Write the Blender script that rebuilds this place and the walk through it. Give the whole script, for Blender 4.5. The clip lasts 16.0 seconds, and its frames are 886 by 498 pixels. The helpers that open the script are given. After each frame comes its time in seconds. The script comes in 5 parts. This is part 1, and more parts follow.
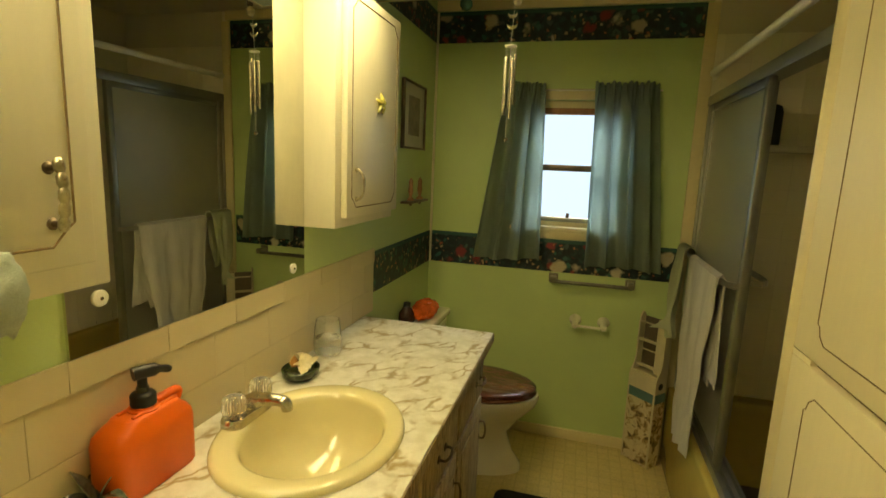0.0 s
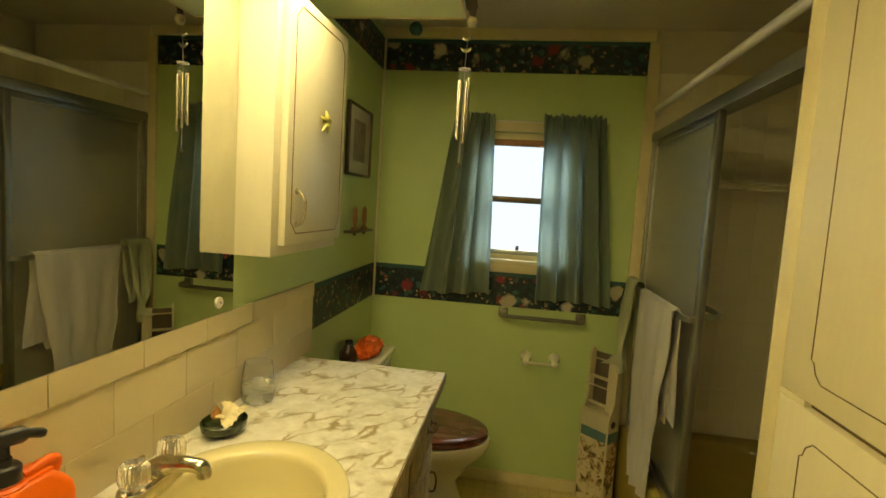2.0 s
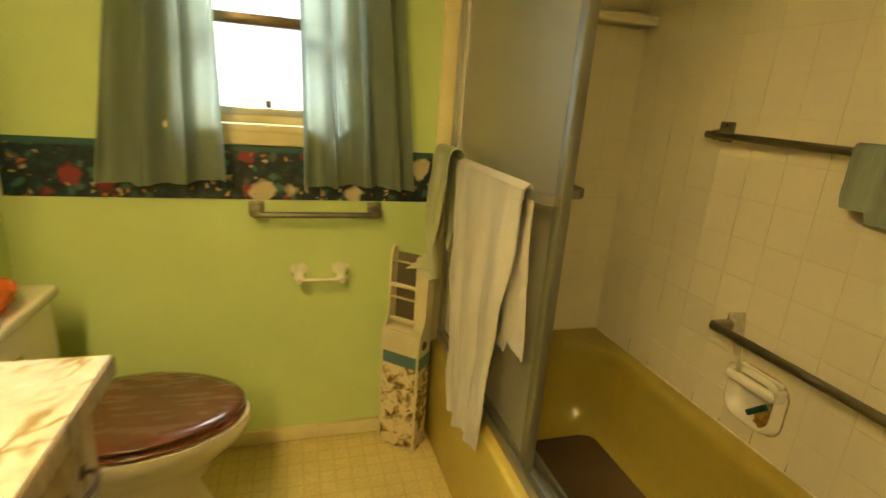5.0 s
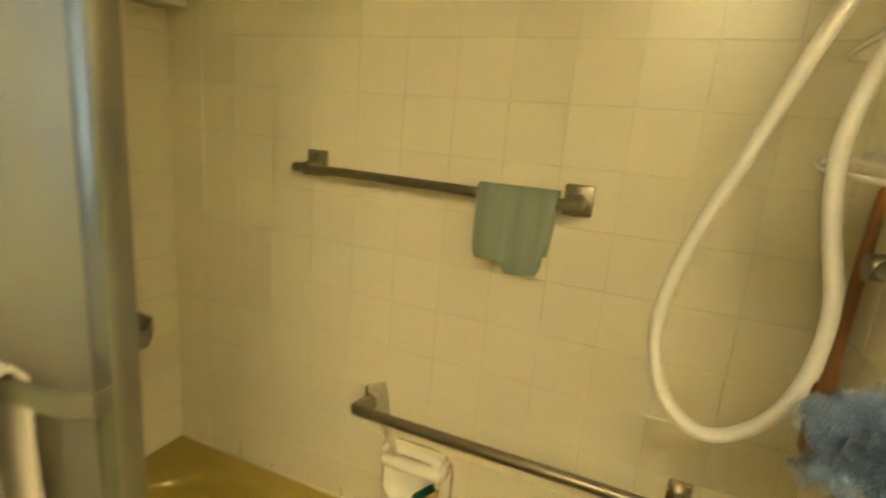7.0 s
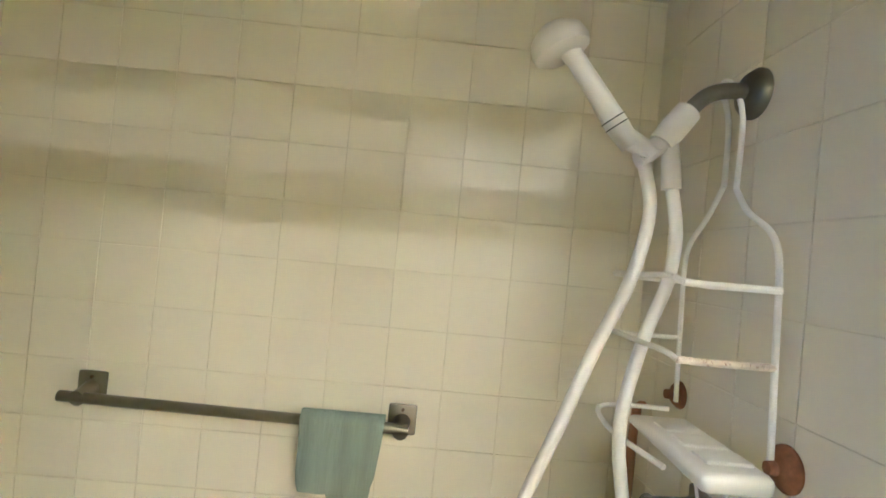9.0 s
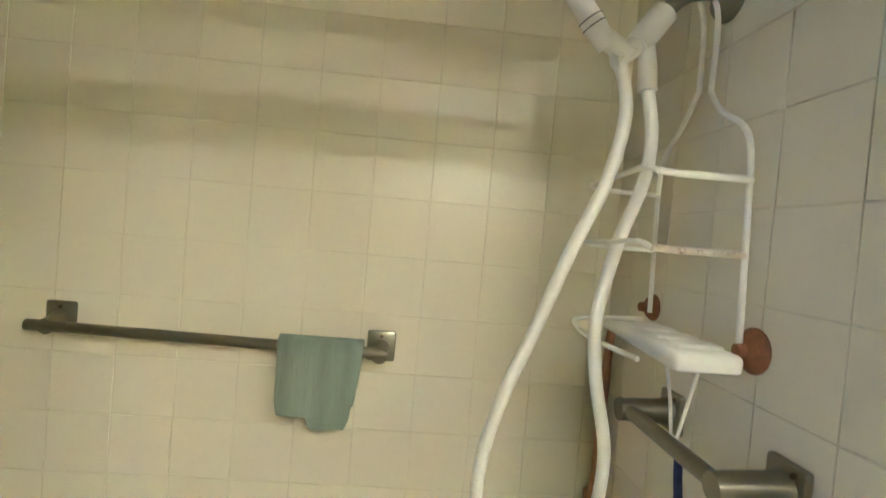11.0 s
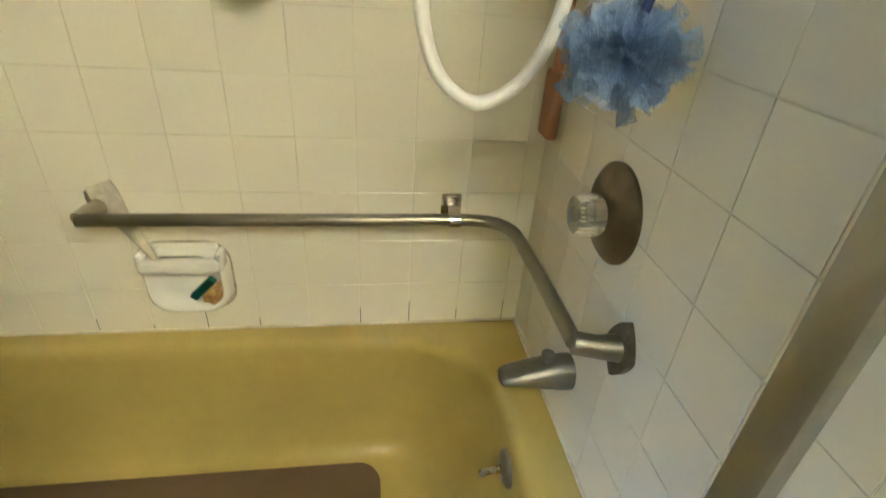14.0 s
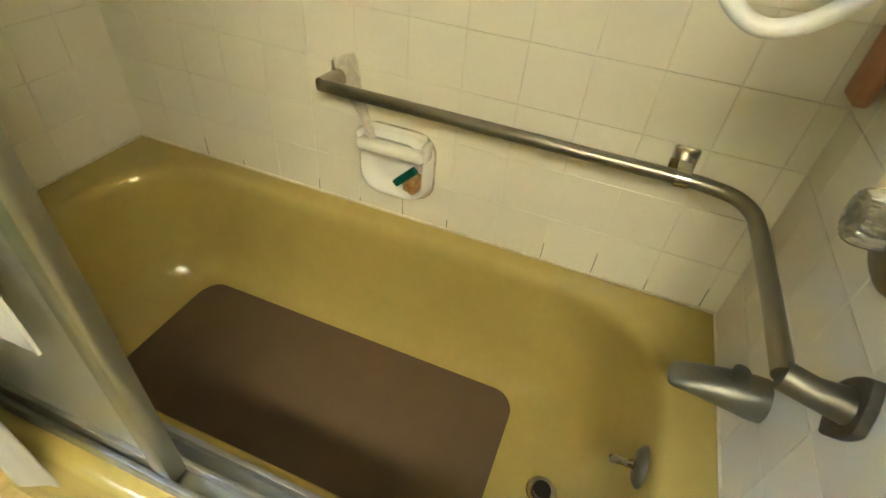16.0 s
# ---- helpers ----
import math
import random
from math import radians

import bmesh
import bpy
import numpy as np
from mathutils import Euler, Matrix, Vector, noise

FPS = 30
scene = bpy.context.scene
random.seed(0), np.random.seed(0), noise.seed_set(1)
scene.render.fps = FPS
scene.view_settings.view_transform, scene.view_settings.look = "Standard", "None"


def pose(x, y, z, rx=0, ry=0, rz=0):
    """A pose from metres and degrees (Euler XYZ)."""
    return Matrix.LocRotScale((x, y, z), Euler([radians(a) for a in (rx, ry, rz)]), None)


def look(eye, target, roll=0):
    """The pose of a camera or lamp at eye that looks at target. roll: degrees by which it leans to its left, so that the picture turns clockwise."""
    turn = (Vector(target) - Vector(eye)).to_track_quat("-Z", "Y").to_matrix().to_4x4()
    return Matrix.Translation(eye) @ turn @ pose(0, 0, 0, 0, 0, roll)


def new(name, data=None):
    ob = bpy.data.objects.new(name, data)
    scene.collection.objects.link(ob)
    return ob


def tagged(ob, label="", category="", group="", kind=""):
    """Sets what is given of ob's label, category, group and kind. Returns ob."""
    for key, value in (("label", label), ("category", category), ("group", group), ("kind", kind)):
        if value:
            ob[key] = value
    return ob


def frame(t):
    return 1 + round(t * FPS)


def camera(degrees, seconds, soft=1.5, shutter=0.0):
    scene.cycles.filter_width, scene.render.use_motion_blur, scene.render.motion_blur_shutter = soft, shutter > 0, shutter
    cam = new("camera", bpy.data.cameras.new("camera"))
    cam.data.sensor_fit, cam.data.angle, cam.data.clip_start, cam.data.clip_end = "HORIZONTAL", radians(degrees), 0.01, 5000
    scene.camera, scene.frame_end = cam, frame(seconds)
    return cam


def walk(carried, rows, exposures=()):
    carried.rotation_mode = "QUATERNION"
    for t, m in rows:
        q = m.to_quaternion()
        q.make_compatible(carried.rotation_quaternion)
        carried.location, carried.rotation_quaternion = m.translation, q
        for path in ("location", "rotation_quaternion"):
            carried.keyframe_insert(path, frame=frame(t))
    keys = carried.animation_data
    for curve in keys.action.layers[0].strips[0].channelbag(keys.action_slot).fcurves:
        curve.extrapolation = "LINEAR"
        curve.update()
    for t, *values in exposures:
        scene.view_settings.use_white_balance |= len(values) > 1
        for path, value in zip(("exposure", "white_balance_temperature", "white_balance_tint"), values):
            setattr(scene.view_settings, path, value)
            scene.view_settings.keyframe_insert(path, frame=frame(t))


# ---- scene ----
cam = camera(83.0, 16.0, soft=1.5, shutter=0.4)
PATH = [
    (0, (0.753, 0.465, 1.392), (0.237, 2.369, 1.06), 2.4),
    (0.5, (0.743, 0.489, 1.397), (0.259, 2.417, 1.177), 3.2),
    (1, (0.738, 0.489, 1.396), (0.307, 2.437, 1.247), 3.4),
    (1.5, (0.715, 0.533, 1.385), (0.361, 2.497, 1.244), 3.4),
    (2, (0.691, 0.58, 1.359), (0.401, 2.551, 1.18), 3.6),
    (2.5, (0.677, 0.631, 1.326), (0.452, 2.601, 1.06), 3.1),
    (3, (0.664, 0.669, 1.274), (0.506, 2.624, 0.885), 2.2),
    (3.2, (0.664, 0.689, 1.253), (0.585, 2.63, 0.778), 2.3),
    (5.3, (0.813, 1.503, 1.214), (1.545, 3.277, 0.65), 4.2),
    (5.5, (0.859, 1.578, 1.228), (1.725, 3.295, 0.678), 4.2),
    (6, (0.912, 1.734, 1.226), (2.223, 3.157, 0.72), 6.0),
    (6.5, (0.941, 1.825, 1.25), (2.577, 2.859, 0.747), 4.3),
    (7, (1.022, 1.873, 1.272), (2.833, 2.596, 0.829), 4.9),
    (7.5, (1.061, 1.935, 1.37), (3.019, 2.198, 1.06), 5.0),
    (8, (1.044, 1.99, 1.423), (3.032, 2.131, 1.253), 5.4),
    (8.5, (1.049, 1.959, 1.463), (3.046, 2.034, 1.374), 5.1),
    (9, (1.015, 1.966, 1.487), (3.015, 1.915, 1.509), 5.4),
    (9.2, (1.019, 1.955, 1.501), (3.018, 1.902, 1.54), 4.9),
    (11.5, (1.018, 1.954, 1.325), (3.003, 1.742, 1.194), 4.6),
    (12, (1.025, 1.932, 1.257), (2.979, 1.729, 0.878), 3.0),
    (12.5, (1.043, 1.924, 1.209), (2.941, 1.692, 0.62), 2.8),
    (13, (1.035, 1.917, 1.172), (2.886, 1.66, 0.46), 3.0),
    (13.5, (1.036, 1.918, 1.156), (2.821, 1.641, 0.298), 2.9),
    (14, (1.05, 1.897, 1.105), (2.746, 1.609, 0.084), 4.3),
    (14.5, (1.081, 1.862, 1.065), (2.697, 1.682, -0.098), 5.7),
    (15, (1.097, 1.874, 1.076), (2.648, 1.939, -0.186), 4.5),
    (15.2, (1.094, 1.844, 1.053), (2.644, 2.083, -0.187), 3.3),
    (15.5, (1.101, 1.847, 1.059), (2.602, 2.207, -0.213), 3.6),
    (16, (1.11, 1.87, 1.069), (2.553, 2.332, -0.237), 6.1),
]
EXPOSURES = [(0.0, 0.0, 6900, 1), (1.0, 0.05, 7000, 8), (1.5, 0.1, 6850, 1), (2.0, 0.12, 7250, 1), (3.2, 0.24, 6900, 1), (5.3, 1.36, 9300, 14), (6.0, 1.58, 10200, 32), (6.5, 1.66, 9500, 9), (7.2, 1.78, 6000, 9), (8.5, 2.06, 5250, 19), (9.0, 2.14, 4500, 26),
             (11.5, 1.9, 4750, 18), (12.5, 1.84, 5050, 13), (14.0, 2.1, 4750, 17), (15.4, 2.05, 5500, 4), (16.0, 2.14, 4950, 14)]
walk(cam, [(t, look(eye, target, roll)) for t, eye, target, roll in PATH], EXPOSURES)

# ---- world and light ----
world = bpy.data.worlds.new("world")
scene.world = world
world.use_nodes = True
_wn = world.node_tree.nodes
_sky = _wn.new("ShaderNodeTexSky")
_sky.sky_type, _sky.sun_disc = "NISHITA", False
_sky.sun_elevation, _sky.sun_rotation = radians(35), radians(150)
_wn["Background"].inputs[1].default_value = 0.12
world.node_tree.links.new(_sky.outputs[0], _wn["Background"].inputs[0])

LAMP_WATTS = 20.0     # strength of the two soffit diffusers
SKY_GLOW = 1.35        # the overcast sky behind the window

# area lamp added outside, above the window's view, to strengthen the sky's light
_fill = bpy.data.lights.new("sky_fill", "AREA")
_fill.shape, _fill.size, _fill.size_y, _fill.energy, _fill.color = "RECTANGLE", 2.4, 1.2, 110.0, (0.88, 0.93, 1.0)
_ob = new("sky_fill", _fill)
_ob.matrix_world = look((0.70, 4.3, 2.95), (0.70, 3.0, 1.35))

# ---- materials ----


def ramp(nt, fac, stops):
    n = nt.nodes.new("ShaderNodeValToRGB")
    els = n.color_ramp.elements
    els[0].position, els[0].color = stops[0][0], (*stops[0][1], 1)
    els[1].position, els[1].color = stops[-1][0], (*stops[-1][1], 1)
    for p, c in stops[1:-1]:
        e = els.new(p)
        e.color = (*c, 1)
    nt.links.new(fac, n.inputs[0])
    return n.outputs[0]


def coords(nt, scale=(1, 1, 1), rot=(0, 0, 0)):
    tc = nt.nodes.new("ShaderNodeNewGeometry")
    mp = nt.nodes.new("ShaderNodeMapping")
    mp.inputs["Scale"].default_value = scale
    mp.inputs["Rotation"].default_value = rot
    nt.links.new(tc.outputs["Position"], mp.inputs[0])
    return mp.outputs[0]


def noise_tex(nt, vec, scale, detail=4, rough=0.6, dist=0.0):
    n = nt.nodes.new("ShaderNodeTexNoise")
    n.inputs["Scale"].default_value, n.inputs["Detail"].default_value = scale, detail
    n.inputs["Roughness"].default_value, n.inputs["Distortion"].default_value = rough, dist
    nt.links.new(vec, n.inputs["Vector"])
    return n.outputs["Fac"]


def mixc(nt, fac, a, b, mode="MIX"):
    n = nt.nodes.new("ShaderNodeMix")
    n.data_type, n.blend_type = "RGBA", mode
    for sock, v in ((n.inputs[0], fac), (n.inputs[6], a), (n.inputs[7], b)):
        if isinstance(v, (int, float)):
            sock.default_value = v
        elif isinstance(v, tuple):
            sock.default_value = (*v, 1)
        else:
            nt.links.new(v, sock)
    return n.outputs[2]


def base_mat(name):
    m = bpy.data.materials.new(name)
    m.use_nodes = True
    return m, m.node_tree, m.node_tree.nodes["Principled BSDF"]


def bump(nt, bsdf, height, strength, distance):
    b = nt.nodes.new("ShaderNodeBump")
    b.inputs["Strength"].default_value, b.inputs["Distance"].default_value = strength, distance
    nt.links.new(height, b.inputs["Height"])
    nt.links.new(b.outputs[0], bsdf.inputs["Normal"])


def surface(name, colour, rough=0.5, metal=0.0, vary=0.15, grain=60, stain=4, relief=0.15, depth=0.001, stretch=(1, 1, 1), coat=0.0, per_piece=0.0, dirt=None, dirt_at=0.62, gloss=0.09):
    """A surface of one colour with grain, broad stains, uneven gloss and fine relief."""
    m, nt, b = base_mat(name)
    v = coords(nt, stretch)
    fine, broad = noise_tex(nt, v, grain, 5), noise_tex(nt, v, stain, 4)
    dark = tuple(c * (1 - vary) for c in colour)
    light = tuple(min(1, c * (1 + vary * 0.6)) for c in colour)
    c1 = ramp(nt, broad, [(0.3, dark), (0.7, light)])
    c2 = ramp(nt, fine, [(0.3, tuple(c * (1 - vary * 0.5) for c in (1, 1, 1))), (0.7, (1, 1, 1))])
    col = mixc(nt, 1.0, c1, c2, "MULTIPLY")
    if dirt:
        mask = ramp(nt, noise_tex(nt, v, stain * 2.3, 8, 0.75, 0.6), [(dirt_at, (0, 0, 0)), (dirt_at + 0.1, (1, 1, 1))])
        col = mixc(nt, mask, col, dirt)
    if per_piece:
        oi = nt.nodes.new("ShaderNodeObjectInfo")
        k = ramp(nt, oi.outputs["Random"], [(0, (1 - per_piece,) * 3), (1, (1, 1, 1))])
        col = mixc(nt, 1.0, col, k, "MULTIPLY")
    nt.links.new(col, b.inputs["Base Color"])
    rr = ramp(nt, broad, [(0.25, (max(0, rough - gloss),) * 3), (0.75, (min(1, rough + gloss),) * 3)])
    nt.links.new(rr, b.inputs["Roughness"])
    b.inputs["Metallic"].default_value = metal
    b.inputs["Coat Weight"].default_value = coat
    bump(nt, b, fine, relief, depth)
    return m


GREEN = surface("green_wall_paint", (0.53, 0.65, 0.28), 0.45, vary=0.06, grain=220, stain=3, relief=0.25, depth=0.0006)
CREAM = surface("cream_trim_paint", (0.72, 0.62, 0.36), 0.42, vary=0.08, grain=90, stain=6, relief=0.1)
CEILING = surface("textured_ceiling_paint", (0.62, 0.56, 0.42), 0.8, vary=0.06, grain=260, stain=3, relief=0.6, depth=0.002)
SOFFIT = surface("pale_green_soffit_paint", (0.60, 0.66, 0.40), 0.5, vary=0.05, grain=200, relief=0.2)
PAINTED_WOOD = surface("ivory_painted_wood", (0.78, 0.73, 0.56), 0.38, vary=0.06, grain=80, stain=5, relief=0.18, stretch=(1, 1, 0.15))
CLOSETWOOD = surface("warm_ivory_closet_paint", (0.70, 0.62, 0.41), 0.4, vary=0.06, grain=80, stain=5, relief=0.18, stretch=(1, 1, 0.15))
GROOVE_GAP = surface("brown_groove_glaze_and_gap_shade", (0.20, 0.13, 0.05), 0.6)
TILE = surface("glazed_ivory_tile", (0.84, 0.78, 0.61), 0.27, vary=0.015, grain=14, stain=2, relief=0.04, depth=0.0015, per_piece=0.03, gloss=0.0)
GROUT = surface("aged_grout", (0.82, 0.755, 0.575), 0.8, vary=0.2, grain=120, stain=9, relief=0.4, dirt=(0.30, 0.22, 0.12), dirt_at=0.66)
SPLASHGROUT = surface("beige_grout", (0.64, 0.54, 0.335), 0.8, vary=0.2, grain=120, stain=9, relief=0.4)
SPLASH = surface("beige_splash_tile", (0.68, 0.58, 0.36), 0.28, vary=0.015, grain=14, stain=2, relief=0.04, depth=0.0015, per_piece=0.09, gloss=0.0)
TUB = surface("harvest_gold_enamel", (0.475, 0.37, 0.088), 0.17, vary=0.08, grain=30, stain=4, relief=0.04, coat=0.3)
SINKM = surface("almond_yellow_porcelain", (0.68, 0.60, 0.34), 0.12, vary=0.04, grain=30, relief=0.02, coat=0.4)
PORCELAIN = surface("almond_white_porcelain", (0.76, 0.71, 0.55), 0.12, vary=0.04, grain=30, relief=0.02, coat=0.4)
CHROME = surface("worn_chrome", (0.58, 0.54, 0.46), 0.22, 1.0, vary=0.15, grain=150, stain=14, relief=0.06)
STEEL = surface("brushed_steel_bar", (0.30, 0.28, 0.22), 0.36, 1.0, vary=0.12, grain=200, stain=9, relief=0.06)
ALUMINIUM = surface("satin_aluminium", (0.42, 0.41, 0.36), 0.42, 1.0, vary=0.12, grain=180, stain=10, relief=0.05)
DARKMETAL = surface("tarnished_bronze_metal", (0.16, 0.12, 0.08), 0.4, 0.9, vary=0.3, grain=90, stain=18)
GREYMETAL = surface("dull_grey_metal", (0.25, 0.24, 0.195), 0.42, 0.95, vary=0.2, grain=120, stain=14)
WHITEPL = surface("white_plastic", (0.80, 0.77, 0.70), 0.35, vary=0.05, grain=60, relief=0.04)
WIRE = surface("white_coated_wire", (0.90, 0.87, 0.79), 0.35, vary=0.1, grain=60, stain=20, dirt=(0.20, 0.07, 0.03), dirt_at=0.66)
RUSTY = surface("rusted_coated_wire", (0.72, 0.62, 0.48), 0.6, vary=0.2, grain=90, stain=60, dirt=(0.17, 0.05, 0.02), dirt_at=0.55)
RUST = surface("rust_brown_rubber", (0.27, 0.115, 0.045), 0.7, vary=0.4, grain=120, stain=30, relief=0.4)
WOODBROWN = surface("reddish_brown_wood", (0.42, 0.20, 0.09), 0.55, vary=0.25, grain=60, stain=10, stretch=(3, 3, 0.4))
BLACKPL = surface("black_plastic_and_hole_shade", (0.015, 0.014, 0.013), 0.35, vary=0.2)
ORANGE = surface("orange_plastic", (0.82, 0.135, 0.005), 0.42, vary=0.08, grain=50, relief=0.06)
RUGM = surface("black_bath_mat_pile", (0.012, 0.011, 0.011), 0.95, vary=0.5, grain=500, stain=30, relief=1.0, depth=0.006)
MATM = surface("brown_rubber_tub_mat", (0.135, 0.088, 0.046), 0.5, vary=0.18, grain=300, stain=6, relief=0.3)
TOILETWOOD = surface("mahogany_seat_wood", (0.15, 0.05, 0.022), 0.26, vary=0.15, grain=40, stain=9, stretch=(0.6, 4, 4), coat=0.5)
TOWELM = surface("pale_grey_towel_cloth", (0.66, 0.62, 0.54), 0.95, vary=0.1, grain=420, stain=12, relief=0.9, depth=0.003, stretch=(1, 2, 0.3))
CLOTHM = surface("grey_green_washcloth", (0.30, 0.36, 0.295), 0.95, vary=0.22, grain=170, stain=14, relief=0.9, depth=0.003, stretch=(1, 1.6, 0.12))
OUTSIDE = surface("exterior_siding", (0.6, 0.6, 0.58), 0.8)


def emitter(name, colour, strength):
    m, nt, b = base_mat(name)
    nt.nodes.remove(b)
    e = nt.nodes.new("ShaderNodeEmission")
    e.inputs[0].default_value, e.inputs[1].default_value = (*colour, 1), strength
    nt.links.new(e.outputs[0], nt.nodes["Material Output"].inputs[0])
    return m


DIFFUSER = emitter("lit_light_diffuser", (1.0, 0.80, 0.42), LAMP_WATTS)
SKYCARD = emitter("overcast_sky", (0.68, 0.82, 1.0), SKY_GLOW)


def mirror_mat():
    m, nt, b = base_mat("aged_mirror")
    n = noise_tex(nt, coords(nt), 9, 6)
    nt.links.new(ramp(nt, n, [(0.3, (0.66, 0.66, 0.59)), (0.7, (0.75, 0.74, 0.66))]), b.inputs["Base Color"])
    nt.links.new(ramp(nt, n, [(0.3, (0.0,) * 3), (0.8, (0.02,) * 3)]), b.inputs["Roughness"])
    b.inputs["Metallic"].default_value = 1
    return m


def glass_mat(name, colour=(1, 1, 1), rough=0.0, ior=1.45, relief=0.0, scale=120):
    m, nt, b = base_mat(name)
    b.inputs["Base Color"].default_value = (*colour, 1)
    b.inputs["Transmission Weight"].default_value, b.inputs["IOR"].default_value = 1, ior
    b.inputs["Roughness"].default_value = rough
    if relief:
        bump(nt, b, noise_tex(nt, coords(nt), scale, 2), relief, 0.002)
    return m


MIRROR = mirror_mat()
GLASS = glass_mat("clear_glass", (0.97, 0.98, 0.97))
# clear tumbler with a little white diffuse mixed in to brighten it
TUMBLER = glass_mat("lightened_drinking_glass", (0.97, 0.97, 0.93), 0.03, 1.45)
TUMBLER.node_tree.nodes["Principled BSDF"].inputs["Transmission Weight"].default_value = 0.94
PANE = glass_mat("window_glass", (0.95, 0.97, 1.0), 0.02, 1.02)
FROST = glass_mat("pebbled_shower_glass", (0.93, 0.92, 0.79), 0.30, 1.5, 0.35, 260)
CRYSTAL = glass_mat("clear_acrylic", (0.96, 0.94, 0.88), 0.06, 1.45, 0.15, 200)
CRYSTAL.node_tree.nodes["Principled BSDF"].inputs["Transmission Weight"].default_value = 0.9
FROST.node_tree.nodes["Principled BSDF"].inputs["Transmission Weight"].default_value = 0.95


def marble_mat():
    m, nt, b = base_mat("marbled_laminate")
    v = coords(nt, (1, 1, 1), (0, 0, 0.6))
    warp = nt.nodes.new("ShaderNodeTexNoise")
    warp.inputs["Scale"].default_value, warp.inputs["Detail"].default_value = 7, 5
    nt.links.new(v, warp.inputs["Vector"])
    add = nt.nodes.new("ShaderNodeMixRGB")
    add.blend_type = "ADD"
    add.inputs[0].default_value = 0.16
    nt.links.new(v, add.inputs[1])
    nt.links.new(warp.outputs["Color"], add.inputs[2])
    mp = nt.nodes.new("ShaderNodeMapping")
    mp.inputs["Scale"].default_value = (17, 7, 7)
    nt.links.new(add.outputs[0], mp.inputs[0])
    vo = nt.nodes.new("ShaderNodeTexVoronoi")
    vo.feature = "DISTANCE_TO_EDGE"
    vo.inputs["Scale"].default_value = 1.0
    nt.links.new(mp.outputs[0], vo.inputs["Vector"])
    vein = ramp(nt, vo.outputs["Distance"], [(0.0, (1, 1, 1)), (0.03, (0.75,) * 3), (0.085, (0.0,) * 3)])
    gate = ramp(nt, noise_tex(nt, v, 10, 3), [(0.43, (0, 0, 0)), (0.58, (1, 1, 1))])
    mask = mixc(nt, 1.0, vein, gate, "MULTIPLY")
    cloud = ramp(nt, noise_tex(nt, v, 22, 6), [(0.35, (0.58, 0.545, 0.44)), (0.65, (0.75, 0.72, 0.64))])
    nt.links.new(mixc(nt, mask, cloud, (0.31, 0.22, 0.07)), b.inputs["Base Color"])
    b.inputs["Roughness"].default_value = 0.3
    return m


def floor_mat():
    m, nt, b = base_mat("embossed_cream_vinyl")
    v = coords(nt, (1, 1, 1))
    br = nt.nodes.new("ShaderNodeTexBrick")
    br.offset = 0.0
    for k, val in (("Scale", 1.0), ("Mortar Size", 0.0035), ("Brick Width", 0.052), ("Row Height", 0.052)):
        br.inputs[k].default_value = val
    br.inputs["Color1"].default_value, br.inputs["Color2"].default_value = (0.76, 0.61, 0.28, 1), (0.72, 0.57, 0.25, 1)
    br.inputs["Mortar"].default_value = (0.66, 0.52, 0.23, 1)
    nt.links.new(v, br.inputs["Vector"])
    st = ramp(nt, noise_tex(nt, v, 5, 6), [(0.3, (0.82,) * 3), (0.7, (1, 1, 1))])
    sp = ramp(nt, noise_tex(nt, v, 90, 4), [(0.35, (0.85,) * 3), (0.6, (1, 1, 1))])
    nt.links.new(mixc(nt, 1.0, mixc(nt, 1.0, br.outputs[0], st, "MULTIPLY"), sp, "MULTIPLY"), b.inputs["Base Color"])
    b.inputs["Roughness"].default_value = 0.33
    bump(nt, b, br.outputs["Fac"], -0.25, 0.001)
    return m


def barnwood_mat():
    m, nt, b = base_mat("weathered_wood_laminate")
    v = coords(nt, (6, 9, 1.0))
    g = noise_tex(nt, v, 9, 8, 0.7, 1.2)
    col = ramp(nt, g, [(0.25, (0.04, 0.03, 0.018)), (0.42, (0.20, 0.145, 0.075)), (0.56, (0.40, 0.31, 0.175)), (0.8, (0.50, 0.40, 0.24))])
    nt.links.new(col, b.inputs["Base Color"])
    b.inputs["Roughness"].default_value = 0.5
    bump(nt, b, g, 0.3, 0.001)
    return m


def curtain_mat():
    m, nt, b = base_mat("sage_blue_curtain_cloth")
    v = coords(nt)
    weave = ramp(nt, noise_tex(nt, coords(nt, (1, 1, 0.08)), 600, 2), [(0.3, (0.80,) * 3), (0.7, (1, 1, 1))])
    broad = ramp(nt, noise_tex(nt, v, 6, 4), [(0.3, (0.285, 0.335, 0.25)), (0.7, (0.345, 0.395, 0.30))])
    col = mixc(nt, 1.0, broad, weave, "MULTIPLY")
    nt.links.new(col, b.inputs["Base Color"])
    b.inputs["Roughness"].default_value = 0.9
    tr = nt.nodes.new("ShaderNodeBsdfTranslucent")
    nt.links.new(mixc(nt, 0.6, col, (0.62, 0.80, 0.80)), tr.inputs[0])
    mix = nt.nodes.new("ShaderNodeMixShader")
    mix.inputs[0].default_value = 0.42
    nt.links.new(b.outputs[0], mix.inputs[1])
    nt.links.new(tr.outputs[0], mix.inputs[2])
    # the open weave lets some light straight through
    sheer, mix2 = nt.nodes.new("ShaderNodeBsdfTransparent"), nt.nodes.new("ShaderNodeMixShader")
    mix2.inputs[0].default_value = 0.17
    nt.links.new(mix.outputs[0], mix2.inputs[1])
    nt.links.new(sheer.outputs[0], mix2.inputs[2])
    nt.links.new(mix2.outputs[0], nt.nodes["Material Output"].inputs[0])
    return m


